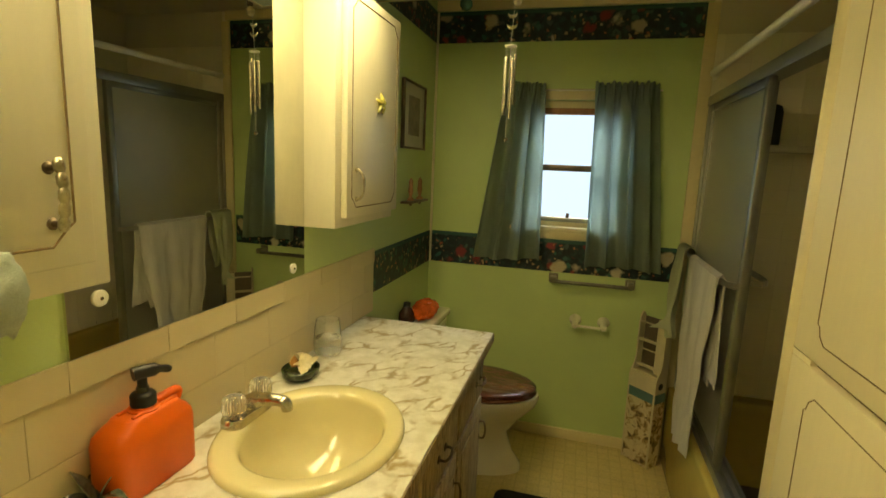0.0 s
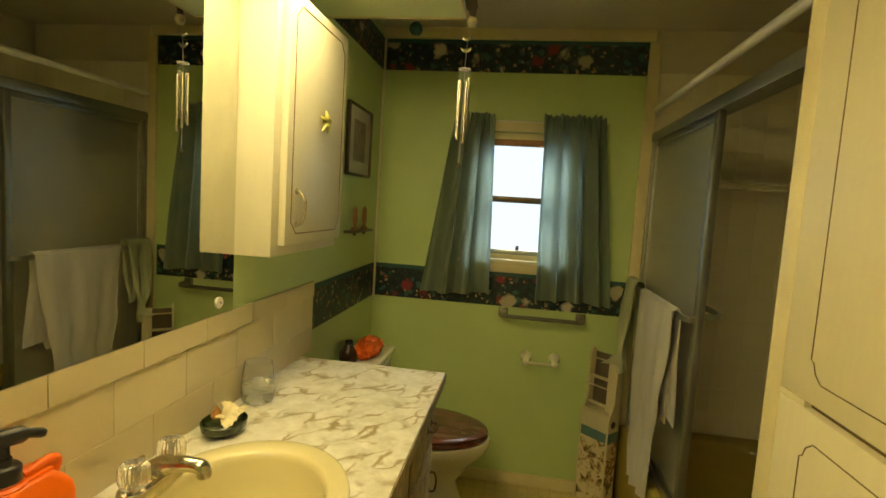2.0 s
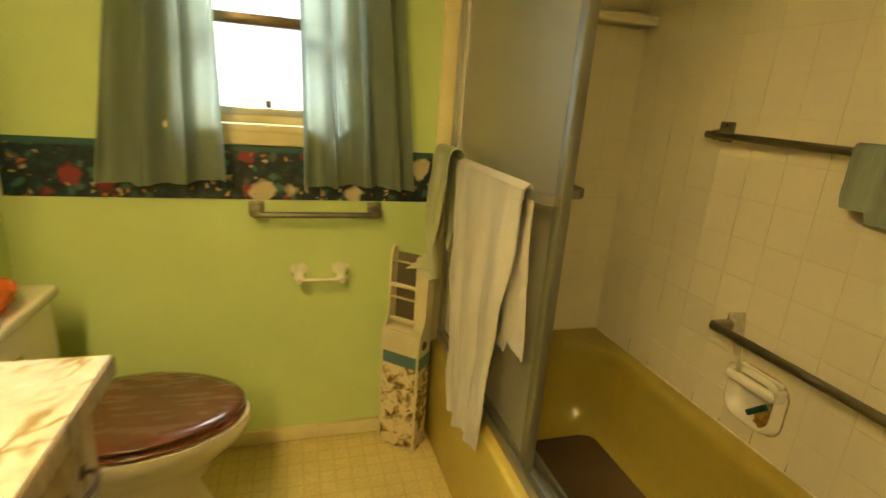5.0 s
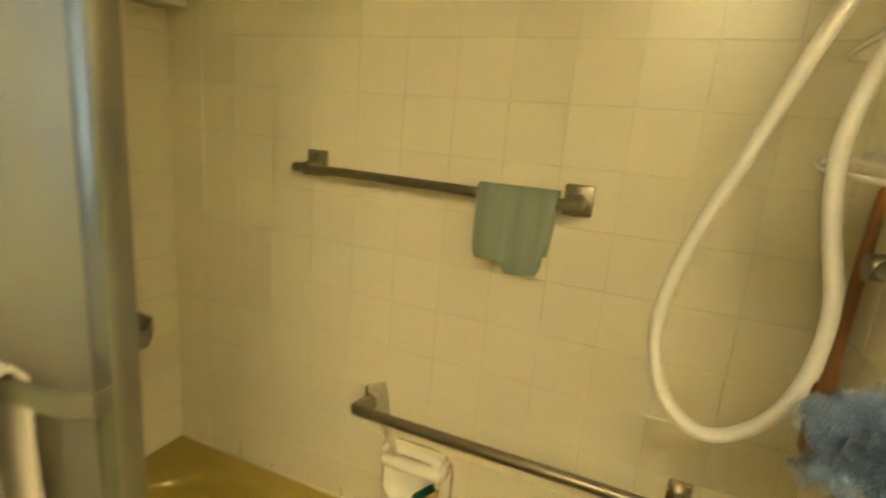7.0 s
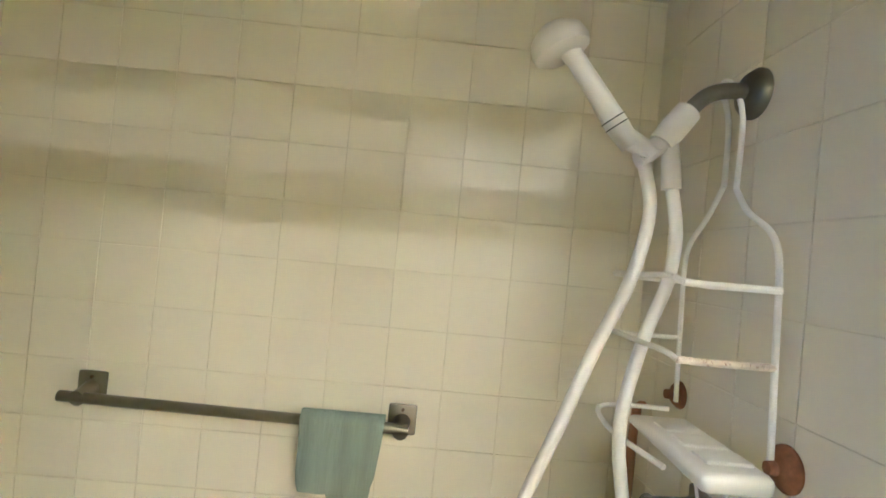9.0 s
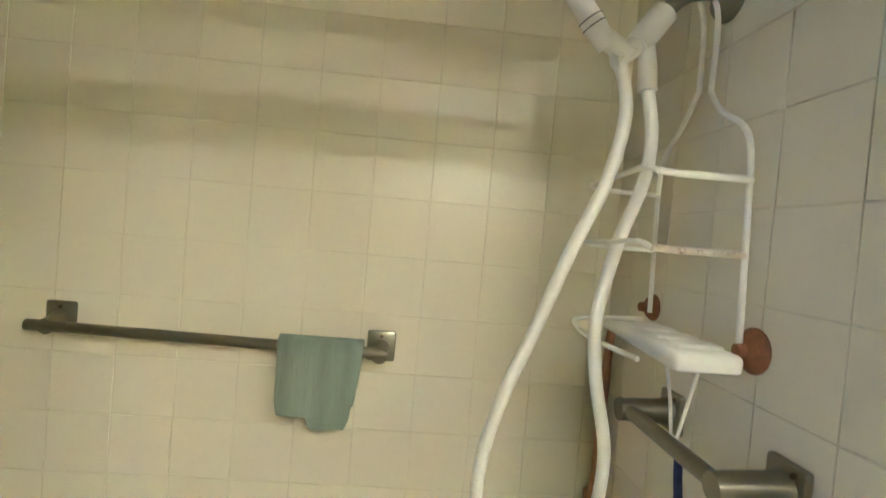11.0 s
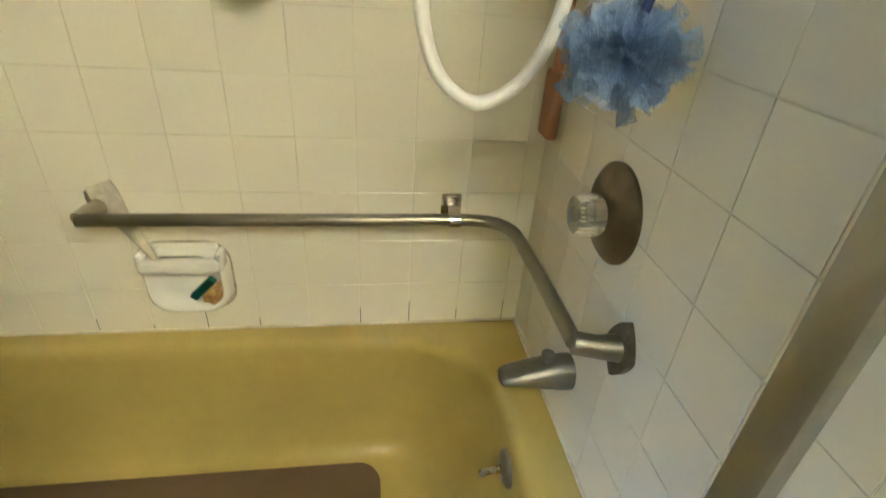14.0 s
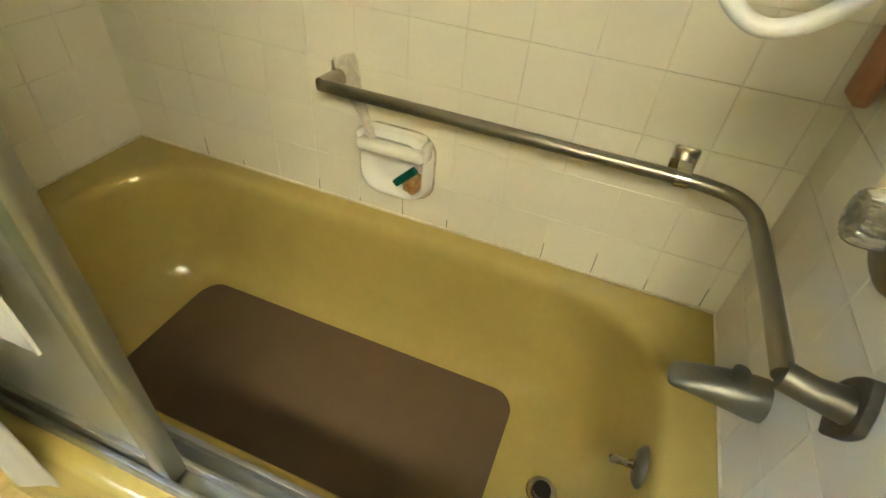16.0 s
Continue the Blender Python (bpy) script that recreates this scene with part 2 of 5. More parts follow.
def border_mat():
    """Printed wallpaper border: pale shells, red coral and green weed on near-black blue."""
    m, nt, b = base_mat("seashell_wallpaper_border")
    v = coords(nt, (1, 1, 1))
    wn = nt.nodes.new("ShaderNodeTexNoise")
    wn.inputs["Scale"].default_value, wn.inputs["Detail"].default_value = 25, 3
    nt.links.new(v, wn.inputs["Vector"])
    add = nt.nodes.new("ShaderNodeMixRGB")
    add.blend_type, add.inputs[0].default_value = "ADD", 0.055
    nt.links.new(v, add.inputs[1])
    nt.links.new(wn.outputs["Color"], add.inputs[2])

    def cells(scale, stops, keep):
        vo = nt.nodes.new("ShaderNodeTexVoronoi")
        vo.inputs["Scale"].default_value = scale
        nt.links.new(add.outputs[0], vo.inputs["Vector"])
        sep = nt.nodes.new("ShaderNodeSeparateColor")
        nt.links.new(vo.outputs["Color"], sep.inputs[0])
        shape = ramp(nt, vo.outputs["Distance"], [(0.30, (1, 1, 1)), (0.42, (0, 0, 0))])
        on = ramp(nt, sep.outputs[0], [(keep, (0, 0, 0)), (keep + 0.02, (1, 1, 1))])
        return mixc(nt, 1.0, shape, on, "MULTIPLY"), ramp(nt, sep.outputs[1], stops)

    col = ramp(nt, noise_tex(nt, v, 30, 4), [(0.35, (0.006, 0.012, 0.016)), (0.55, (0.012, 0.03, 0.035)), (0.72, (0.03, 0.085, 0.07))])
    for scale, stops, keep in (
        (26, [(0.0, (0.02, 0.10, 0.07)), (0.5, (0.04, 0.14, 0.11)), (1.0, (0.10, 0.05, 0.06))], 0.35),
        (13, [(0.0, (0.26, 0.035, 0.04)), (0.5, (0.22, 0.03, 0.045)), (0.85, (0.36, 0.08, 0.05)), (1.0, (0.42, 0.30, 0.16))], 0.48),
        (10, [(0.0, (0.46, 0.38, 0.24)), (0.5, (0.58, 0.52, 0.38)), (1.0, (0.48, 0.38, 0.26))], 0.60),
        (48, [(0.0, (0.5, 0.42, 0.26)), (0.6, (0.42, 0.24, 0.10)), (1.0, (0.45, 0.12, 0.06))], 0.74),
    ):
        mask, c = cells(scale, stops, keep)
        col = mixc(nt, mask, col, c)
    # the print's sea-green edge along the top of each strip
    sx = nt.nodes.new("ShaderNodeSeparateXYZ")
    nt.links.new(v, sx.inputs[0])
    for top in (1.048, 2.134):
        away = nt.nodes.new("ShaderNodeMath")
        away.operation, away.inputs[1].default_value = "SUBTRACT", top - 0.022
        nt.links.new(sx.outputs[2], away.inputs[0])
        band = ramp(nt, away.outputs[0], [(0.0, (0, 0, 0)), (0.006, (1, 1, 1)), (0.03, (1, 1, 1)), (0.04, (0, 0, 0))])
        col = mixc(nt, band, col, (0.03, 0.10, 0.085))
    nt.links.new(col, b.inputs["Base Color"])
    b.inputs["Roughness"].default_value = 0.45
    return m


MARBLE, VINYL, BARN, CURTAIN, BORDER = marble_mat(), floor_mat(), barnwood_mat(), curtain_mat(), border_mat()

# ---- shape helpers ----
BASE = {}


def put(bm, x0, x1, y0, y1, z0, z1, bevel=0.0, seg=2):
    """Adds a box, with its edges rounded by bevel."""
    r = bmesh.ops.create_cube(bm, size=1)
    vs = r["verts"]
    bmesh.ops.scale(bm, vec=(x1 - x0, y1 - y0, z1 - z0), verts=vs)
    bmesh.ops.translate(bm, vec=((x0 + x1) / 2, (y0 + y1) / 2, (z0 + z1) / 2), verts=vs)
    if bevel:
        es = list({e for v in vs for e in v.link_edges})
        bmesh.ops.bevel(bm, geom=es, offset=bevel, segments=seg, affect="EDGES", profile=0.5)


def box(*a, **k):
    bm = bmesh.new()
    put(bm, *a, **k)
    return bm


def tube(bm, pts, r, n=10, smooth_steps=0, caps=True):
    """A round bar along points; r may be one radius or one for each point. smooth_steps rounds the line off."""
    pts = [Vector(p) for p in pts]
    if smooth_steps:
        out = []
        for i in range(len(pts) - 1):
            p0, p1, p2, p3 = pts[max(i - 1, 0)], pts[i], pts[i + 1], pts[min(i + 2, len(pts) - 1)]
            for k in range(smooth_steps):
                t = k / smooth_steps
                out.append(0.5 * (2 * p1 + (p2 - p0) * t + (2 * p0 - 5 * p1 + 4 * p2 - p3) * t * t + (3 * p1 - p0 - 3 * p2 + p3) * t ** 3))
        out.append(pts[-1])
        if not isinstance(r, (int, float)):
            r = [r[min(int(i / smooth_steps), len(r) - 1)] for i in range(len(out))]
        pts = out
    rings, side = [], None
    for i, p in enumerate(pts):
        d = (pts[min(i + 1, len(pts) - 1)] - pts[max(i - 1, 0)]).normalized()
        if side is None:
            side = d.orthogonal().normalized()
        side = (side - d * side.dot(d)).normalized()
        up = d.cross(side)
        rad = r if isinstance(r, (int, float)) else r[i]
        rings.append([bm.verts.new(p + rad * (math.cos(2 * math.pi * k / n) * side + math.sin(2 * math.pi * k / n) * up)) for k in range(n)])
    for a, b in zip(rings, rings[1:]):
        for k in range(n):
            bm.faces.new((a[k], a[(k + 1) % n], b[(k + 1) % n], b[k]))
    if caps:
        bm.faces.new(rings[0][::-1])
        bm.faces.new(rings[-1])


def rod(pts, r, n=12, smooth_steps=0):
    bm = bmesh.new()
    tube(bm, pts, r, n, smooth_steps)
    return bm


def lathe(bm, prof, centre, axis="z", n=28, sx=1.0, sy=1.0, caps=True):
    """A turned shape: prof is rows of (radius, height) along the axis."""
    cx, cy, cz = centre
    rings = []
    for r, h in prof:
        ring = []
        for k in range(n):
            a = 2 * math.pi * k / n
            u, v = r * sx * math.cos(a), r * sy * math.sin(a)
            p = {"z": (cx + u, cy + v, cz + h), "y": (cx + u, cy + h, cz + v), "x": (cx + h, cy + u, cz + v)}[axis]
            ring.append(bm.verts.new(p))
        rings.append(ring)
    for a, b in zip(rings, rings[1:]):
        for k in range(n):
            bm.faces.new((a[k], a[(k + 1) % n], b[(k + 1) % n], b[k]))
    if caps:
        bm.faces.new(rings[0][::-1])
        bm.faces.new(rings[-1])


def turned(prof, centre, axis="z", **k):
    bm = bmesh.new()
    lathe(bm, prof, centre, axis, **k)
    return bm


def grid_sheet(f, nu, nv, thick=0.0):
    """A sheet from f(u, v) -> place, u and v in 0..1, with thickness along its normals."""
    bm = bmesh.new()
    vs = [[bm.verts.new(f(i / nu, j / nv)) for j in range(nv + 1)] for i in range(nu + 1)]
    for i in range(nu):
        for j in range(nv):
            bm.faces.new((vs[i][j], vs[i + 1][j], vs[i + 1][j + 1], vs[i][j + 1]))
    bm.normal_update()
    if thick:
        bmesh.ops.solidify(bm, geom=bm.faces[:], thickness=thick)
    return bm


def finish(name, bm, material, smooth=True, auto=40):
    bmesh.ops.recalc_face_normals(bm, faces=bm.faces[:])
    me = bpy.data.meshes.new(name)
    bm.to_mesh(me)
    bm.free()
    if material:
        me.materials.append(material)
    if smooth:
        me.shade_smooth()
        me.set_sharp_from_angle(angle=radians(auto))
    return me


def thing(name, at, label, category, group=""):
    ob = new(name)
    ob.empty_display_size = 0.05
    ob.location = at
    BASE[ob.name] = Vector(at)
    return tagged(ob, label, category, group)


def part(name, bm, material, parent, label="", auto=40):
    at = BASE[parent.name]
    bmesh.ops.translate(bm, vec=-at, verts=bm.verts[:])
    ob = new(name, finish(name, bm, material, auto=auto))
    ob.parent = parent
    BASE[ob.name] = at
    if label:
        ob["label"] = label
    return ob


def structure(name, bm, material, label="", category="", auto=30):
    ob = new(name, finish(name, bm, material, auto=auto))
    BASE[ob.name] = Vector((0, 0, 0))
    return tagged(ob, label, category, kind="structure")


def single(name, bm, material, label, category, group=""):
    ob = new(name, finish(name, bm, material))
    BASE[ob.name] = Vector((0, 0, 0))
    return tagged(ob, label, category, group)
# ---- structure ----
L, B, T, F = -0.01, 3.0, 1.948, 1.56          # left wall, window wall, tub wall, faucet wall
CEIL, RIM, APRON = 2.185, 0.37, 1.235
WX0, WX1, WZ0, WZ1 = 0.45, 0.95, 1.10, 1.72   # window opening

structure("floor", box(L - 0.1, 1.30, -1.1, B + 0.1, -0.06, 0.0), VINYL, "cream embossed vinyl floor with a small square pattern", "floor")
structure("ceiling", box(L - 0.1, T + 0.1, -1.1, B + 0.1, CEIL, CEIL + 0.08), CEILING, "textured tan painted ceiling", "ceiling")
structure("wall_west", box(L - 0.1, L, -1.1, B, 0, CEIL), GREEN, "light green painted wall beside the vanity", "wall")
bm = bmesh.new()
put(bm, L - 0.1, WX0, B, B + 0.1, 0, CEIL)
put(bm, WX1, APRON, B, B + 0.1, 0, CEIL)
put(bm, WX0, WX1, B, B + 0.1, 0, WZ0)
put(bm, WX0, WX1, B, B + 0.1, WZ1, CEIL)
structure("wall_north", bm, GREEN, "light green painted wall with the window", "wall")
wall_tub = structure("wall_east", box(T, T + 0.1, -1.1, B + 0.1, 0, CEIL), GROUT, "tiled wall along the bathtub", "wall")
wall_end = structure("wall_north_tub", box(APRON, T, B, B + 0.1, 0, CEIL), GROUT, "tiled wall at the end of the bathtub", "wall")
wall_tap = structure("wall_south_tub", box(1.20, T, F - 0.08, F, 0, CEIL), GROUT, "tiled wall that carries the bath taps", "wall")
# never in view; added to close the room at its south end
structure("wall_south", box(L - 0.1, T, -1.2, -1.1, 0, CEIL), GREEN, "unseen light green wall added to close the room", "wall")
# plain paint over the last strip above the tiles
for nm, b in (("wall_trim_east", box(T - 0.004, T, F, B, 2.0, CEIL)), ("wall_trim_north", box(APRON + 0.03, T, B - 0.004, B, 2.0, CEIL)), ("wall_trim_south", box(1.26, T, F, F + 0.004, 2.0, CEIL))):
    structure(nm, b, CEILING, "tan painted strip above the shower tiles", "wall")

# dropped soffit with two recessed diffusers
SX, SY, SZ = 0.47, 2.24, 1.96
P1, P2 = (1.16, 1.93), (0.05, 0.90)
bm = bmesh.new()
PX0, PX1 = 0.125, 0.315
put(bm, L, PX0, -1.1, SY, SZ, SZ + 0.03)
put(bm, PX1, SX, -1.1, SY, SZ, SZ + 0.03)
for y0, y1 in ((-1.1, P2[0]), (P2[1], P1[0]), (P1[1], SY)):
    put(bm, PX0, PX1, y0, y1, SZ, SZ + 0.03)
put(bm, SX - 0.02, SX, -1.1, SY, SZ + 0.03, CEIL)
put(bm, L, SX - 0.02, SY - 0.02, SY, SZ + 0.03, CEIL)
structure("soffit", bm, SOFFIT, "pale green dropped soffit over the vanity", "soffit")
bm = bmesh.new()
put(bm, L, SX + 0.006, SY, SY + 0.008, SZ - 0.004, SZ + 0.012, 0.002)
put(bm, SX, SX + 0.008, -1.1, SY, SZ - 0.004, SZ + 0.012, 0.002)
structure("soffit_trim", bm, CREAM, "thin cream edge trim of the soffit", "trim")
for y0, y1 in (P1, P2):
    lamp = thing("recessed_light", (0.22, (y0 + y1) / 2, SZ), "lit rectangular fluorescent diffuser recessed in the soffit", "light", "soffit lights")
    part("diffuser", box(PX0 + 0.002, PX1 - 0.002, y0 + 0.002, y1 - 0.002, SZ + 0.001, SZ + 0.014, 0.003), DIFFUSER, lamp, "glowing milky diffuser panel")
    bm = bmesh.new()
    w = 0.02
    put(bm, PX0 - w, PX0, y0 - w, y1 + w, SZ - 0.006, SZ - 0.0005, 0.002)
    put(bm, PX1, PX1 + w, y0 - w, y1 + w, SZ - 0.006, SZ - 0.0005, 0.002)
    put(bm, PX0, PX1, y0 - w, y0, SZ - 0.006, SZ - 0.0005, 0.002)
    put(bm, PX0, PX1, y1, y1 + w, SZ - 0.006, SZ - 0.0005, 0.002)
    part("frame", bm, PAINTED_WOOD, lamp)

# closet block
CX, CY = 1.15, 1.54
structure("wall_closet", box(CX + 0.022, T, -1.1, F - 0.081, 0, CEIL), CREAM, "cream closet wall", "wall")

# trims
structure("baseboard", box(L, APRON, B - 0.014, B, 0, 0.055, 0.003), CREAM, "low cream baseboard under the window wall", "baseboard")
structure("trim_cove", box(L, APRON, B - 0.02, B, 2.135, CEIL, 0.006), CREAM, "cream cove moulding under the ceiling", "trim")
structure("trim_tub_end", box(1.212, 1.262, B - 0.016, B - 0.002, 0.0, 2.13, 0.004), CREAM, "cream upright trim beside the shower door", "trim")
structure("trim_corner", box(L, L + 0.012, B - 0.012, B, 0.88, 2.13, 0.003), PAINTED_WOOD, "narrow white corner strip", "trim")
structure("wallpaper_border_top", box(L + 0.012, 1.212, B - 0.003, B, 1.988, 2.134), BORDER, "dark wallpaper border with seashells and flowers", "wallpaper border")
structure("wallpaper_border_low", box(L + 0.012, 1.206, B - 0.003, B, 0.884, 1.048), BORDER, "dark wallpaper border with seashells and flowers", "wallpaper border")
structure("wallpaper_border_side", box(L, L + 0.003, 2.245, B - 0.012, 0.884, 1.048), BORDER, "dark wallpaper border with seashells and flowers", "wallpaper border")
structure("wallpaper_border_top_side", box(L, L + 0.003, SY, B - 0.012, 1.988, 2.134), BORDER, "dark wallpaper border with seashells and flowers", "wallpaper border")

# window
win = structure("window_1", box(WX0, WX1, B + 0.085, B + 0.1, WZ0, WZ0 + 0.02), CREAM, "small single-hung window with an overcast white view", "window")
bm = bmesh.new()
for a in ((WX0, WX0 + 0.04, WZ0, WZ1), (WX1 - 0.04, WX1, WZ0, WZ1), (WX0 + 0.04, WX1 - 0.04, WZ1 - 0.035, WZ1), (WX0 + 0.04, WX1 - 0.04, WZ0, WZ0 + 0.035)):
    put(bm, a[0], a[1], B + 0.03, B + 0.075, a[2], a[3], 0.003)
part("window_frame", bm, CREAM, win, "cream painted window frame")
bm = bmesh.new()
put(bm, WX0 + 0.04, WX1 - 0.04, B + 0.02, B + 0.05, 1.385, 1.415, 0.003)
part("meeting_rail", bm, DARKMETAL, win, "dark aluminium meeting rail")
bm = bmesh.new()
put(bm, WX0 + 0.04, WX1 - 0.04, B + 0.022, B + 0.048, 1.135, 1.158, 0.003)
part("sash", bm, ALUMINIUM, win, "aluminium sash rail")
part("top_sash_rail", box(WX0 + 0.04, WX1 - 0.04, B + 0.022, B + 0.048, 1.655, 1.685, 0.003), WOODBROWN, win, "brown top sash rail")
part("latch", box(0.684, 0.70, B + 0.012, B + 0.024, 1.158, 1.18, 0.002), DARKMETAL, win, "small dark latch")
for z0, z1 in ((1.158, 1.385), (1.415, 1.655)):
    p = part("pane", box(WX0 + 0.04, WX1 - 0.04, B + 0.034, B + 0.038, z0, z1), PANE, win)
    p.visible_shadow = False
bm = bmesh.new()
for a in ((WX0 - 0.05, WX0, 1.05, WZ1 + 0.05), (WX1, WX1 + 0.05, 1.05, WZ1 + 0.05), (WX0, WX1, WZ1, WZ1 + 0.05), (WX0, WX1, 1.05, WZ0)):
    put(bm, a[0], a[1], B - 0.014, B, a[2], a[3], 0.004)
part("casing", bm, CREAM, win, "cream window casing")
part("window_sill", box(WX0 - 0.04, WX1 + 0.04, B - 0.02, B + 0.03, WZ0 - 0.012, WZ0 + 0.012, 0.004), CREAM, win)
structure("backdrop", box(-4, 6, 6.0, 6.02, -1.0, 6.0), SKYCARD, "plain overcast sky outside the window", "sky")
# ---- bathtub ----


def rounded(x0, x1, y0, y1, r, n=6):
    pts = []
    for cx, cy, a0 in ((x1 - r, y1 - r, 0), (x0 + r, y1 - r, 90), (x0 + r, y0 + r, 180), (x1 - r, y0 + r, 270)):
        for k in range(n + 1):
            a = radians(a0 + 90 * k / n)
            pts.append((cx + r * math.cos(a), cy + r * math.sin(a)))
    return pts


def bathtub():
    tub = thing("bathtub", (1.6, 2.28, 0), "harvest gold enamelled bathtub in a tiled alcove", "bathtub")
    bm = bmesh.new()
    loops = [
        (rounded(APRON, T - 0.001, F + 0.001, B - 0.001, 0.004, 10), 0.0),
        (rounded(APRON, T - 0.001, F + 0.001, B - 0.001, 0.004, 10), RIM - 0.012),
        (rounded(APRON + 0.004, T - 0.001, F + 0.001, B - 0.001, 0.006, 10), RIM - 0.003),
        (rounded(APRON + 0.013, T - 0.0011, F + 0.0011, B - 0.0011, 0.006, 10), RIM),
        (rounded(1.333, 1.907, 1.623, 2.933, 0.215, 10), RIM + 0.0003),
        (rounded(1.338, 1.902, 1.628, 2.928, 0.215, 10), RIM),
        (rounded(1.346, 1.894, 1.637, 2.919, 0.21, 10), RIM - 0.003),
        (rounded(1.353, 1.887, 1.645, 2.911, 0.205, 10), RIM - 0.012),
        (rounded(1.357, 1.883, 1.650, 2.905, 0.20, 10), RIM - 0.03),
        (rounded(1.364, 1.877, 1.657, 2.888, 0.195, 10), 0.26),
        (rounded(1.374, 1.868, 1.670, 2.860, 0.185, 10), 0.15),
        (rounded(1.388, 1.853, 1.692, 2.832, 0.165, 10), 0.098),
        (rounded(1.410, 1.828, 1.730, 2.79, 0.14, 10), 0.069),
        (rounded(1.45, 1.79, 1.79, 2.74, 0.10, 10), 0.060),
    ]
    rings = [[bm.verts.new((x, y, z)) for x, y in pts] for pts, z in loops]
    n = len(rings[0])
    for a, b in zip(rings, rings[1:]):
        for k in range(n):
            bm.faces.new((a[k], a[(k + 1) % n], b[(k + 1) % n], b[k]))
    bm.faces.new(rings[-1])
    part("basin", bm, TUB, tub, "gold enamel basin", auto=60)
    d = part("drain", turned([(0.0, 0), (0.026, 0), (0.031, 0.003), (0.029, 0.006), (0.02, 0.004), (0.0, 0.003)], (1.62, 1.775, 0.0655), caps=False), CHROME, tub, "chrome drain ring")
    part("stopper", turned([(0.0, 0.004), (0.016, 0.004), (0.018, 0.012), (0.0, 0.014)], (1.62, 1.775, 0.0655), caps=False), BLACKPL, d, "dark stopper")
    o = part("overflow_plate", turned([(0.0, 0.0), (0.036, 0.0), (0.034, 0.004), (0.027, 0.010), (0.0, 0.012)], (1.606, 1.6535, 0.300), "y", caps=False), GREYMETAL, tub, "dull chrome overflow plate")
    part("lever", rod([(1.606, 1.663, 0.300), (1.612, 1.680, 0.287), (1.622, 1.694, 0.268)], [0.008, 0.006, 0.0075]), CHROME, o)
    return tub


bathtub()
mat_pts = rounded(1.43, 1.805, 1.88, 2.735, 0.05)
bm = bmesh.new()
lo = [bm.verts.new((x, y, 0.0655 + max(0, x - 1.78) * 0.2)) for x, y in mat_pts]
hi = [bm.verts.new((v.co.x, v.co.y, v.co.z + 0.005)) for v in lo]
for k in range(len(lo)):
    bm.faces.new((lo[k], lo[(k + 1) % len(lo)], hi[(k + 1) % len(lo)], hi[k]))
bm.faces.new(hi)
bm.faces.new(lo[::-1])
single("tub_mat", bm, MATM, "brown rubber non-slip mat lying in the bathtub", "bath mat")

# ---- shower door ----
DX, DX2 = 1.282, 1.312
door = thing("shower_door", (1.295, 2.3, RIM), "aluminium framed sliding shower door with pebbled glass, slid open", "shower door")
bm = bmesh.new()
put(bm, 1.262, 1.330, F + 0.004, B - 0.004, RIM + 0.001, RIM + 0.012, 0.002)
for x in (1.266, 1.297, 1.324):
    put(bm, x - 0.004, x + 0.004, F + 0.004, B - 0.004, RIM + 0.012, RIM + 0.034, 0.0015)
part("bottom_track", bm, ALUMINIUM, door, "grimy aluminium bottom track")
bm = bmesh.new()
put(bm, 1.260, 1.334, F + 0.004, B - 0.004, 1.70, 1.738, 0.004)
put(bm, 1.256, 1.260, F + 0.004, B - 0.004, 1.693, 1.733, 0.001)
part("header", bm, ALUMINIUM, door, "aluminium header rail")
for y0, y1, x1 in ((F + 0.001, F + 0.022, 1.304), (B - 0.022, B - 0.002, 1.332)):
    part("jamb", box(1.262, x1, y0, y1, RIM + 0.012, 1.70, 0.003), ALUMINIUM, door)


def panel(x, y0, y1, side):
    """A sliding panel; its towel bar stands out to the given side."""
    st = 0.03
    pn = part("door_panel", box(x - 0.0025, x + 0.0025, y0 + st - 0.004, y1 - st + 0.004, RIM + 0.05, 1.675), FROST, door, "pebbled obscure glass")
    pn.visible_shadow = side > 0
    for a, b_ in ((y0, y0 + st), (y1 - st, y1)):
        bmj = bmesh.new()
        put(bmj, x - 0.013, x + 0.013, a, b_, RIM + 0.016, 1.70, 0.005)
        part("stile", bmj, ALUMINIUM, pn, "aluminium door stile")
    for a, b_ in ((RIM + 0.016, RIM + 0.055), (1.670, 1.70)):
        part("rail", box(x - 0.010, x + 0.010, y0 + st, y1 - st, a, b_, 0.003), ALUMINIUM, pn)
    if side:
        bmj = bmesh.new()
        pts = [(x + side * out, y, 1.041) for out, y in ((0.010, y0 + 0.004), (0.028, y0 - 0.002), (0.043, y0 + 0.022), (0.048, y0 + 0.09), (0.048, y1 - 0.09), (0.045, y1 - 0.045), (0.028, y1 - 0.016), (0.008, y1 - 0.012))]
        prev = None
        line = []
        for i in range(len(pts) - 1):
            for k in range(4):
                line.append(Vector(pts[i]).lerp(Vector(pts[i + 1]), k / 4))
        line.append(Vector(pts[-1]))
        for p in line:
            ring = [bmj.verts.new(p + Vector((dx, 0, dz))) for dx, dz in ((-0.002, -0.010), (0.002, -0.010), (0.002, 0.010), (-0.002, 0.010))]
            if prev:
                for k in range(4):
                    bmj.faces.new((prev[k], prev[(k + 1) % 4], ring[(k + 1) % 4], ring[k]))
            prev = ring
        part("towel_bar", bmj, ALUMINIUM, pn, "flat bent aluminium towel bar")


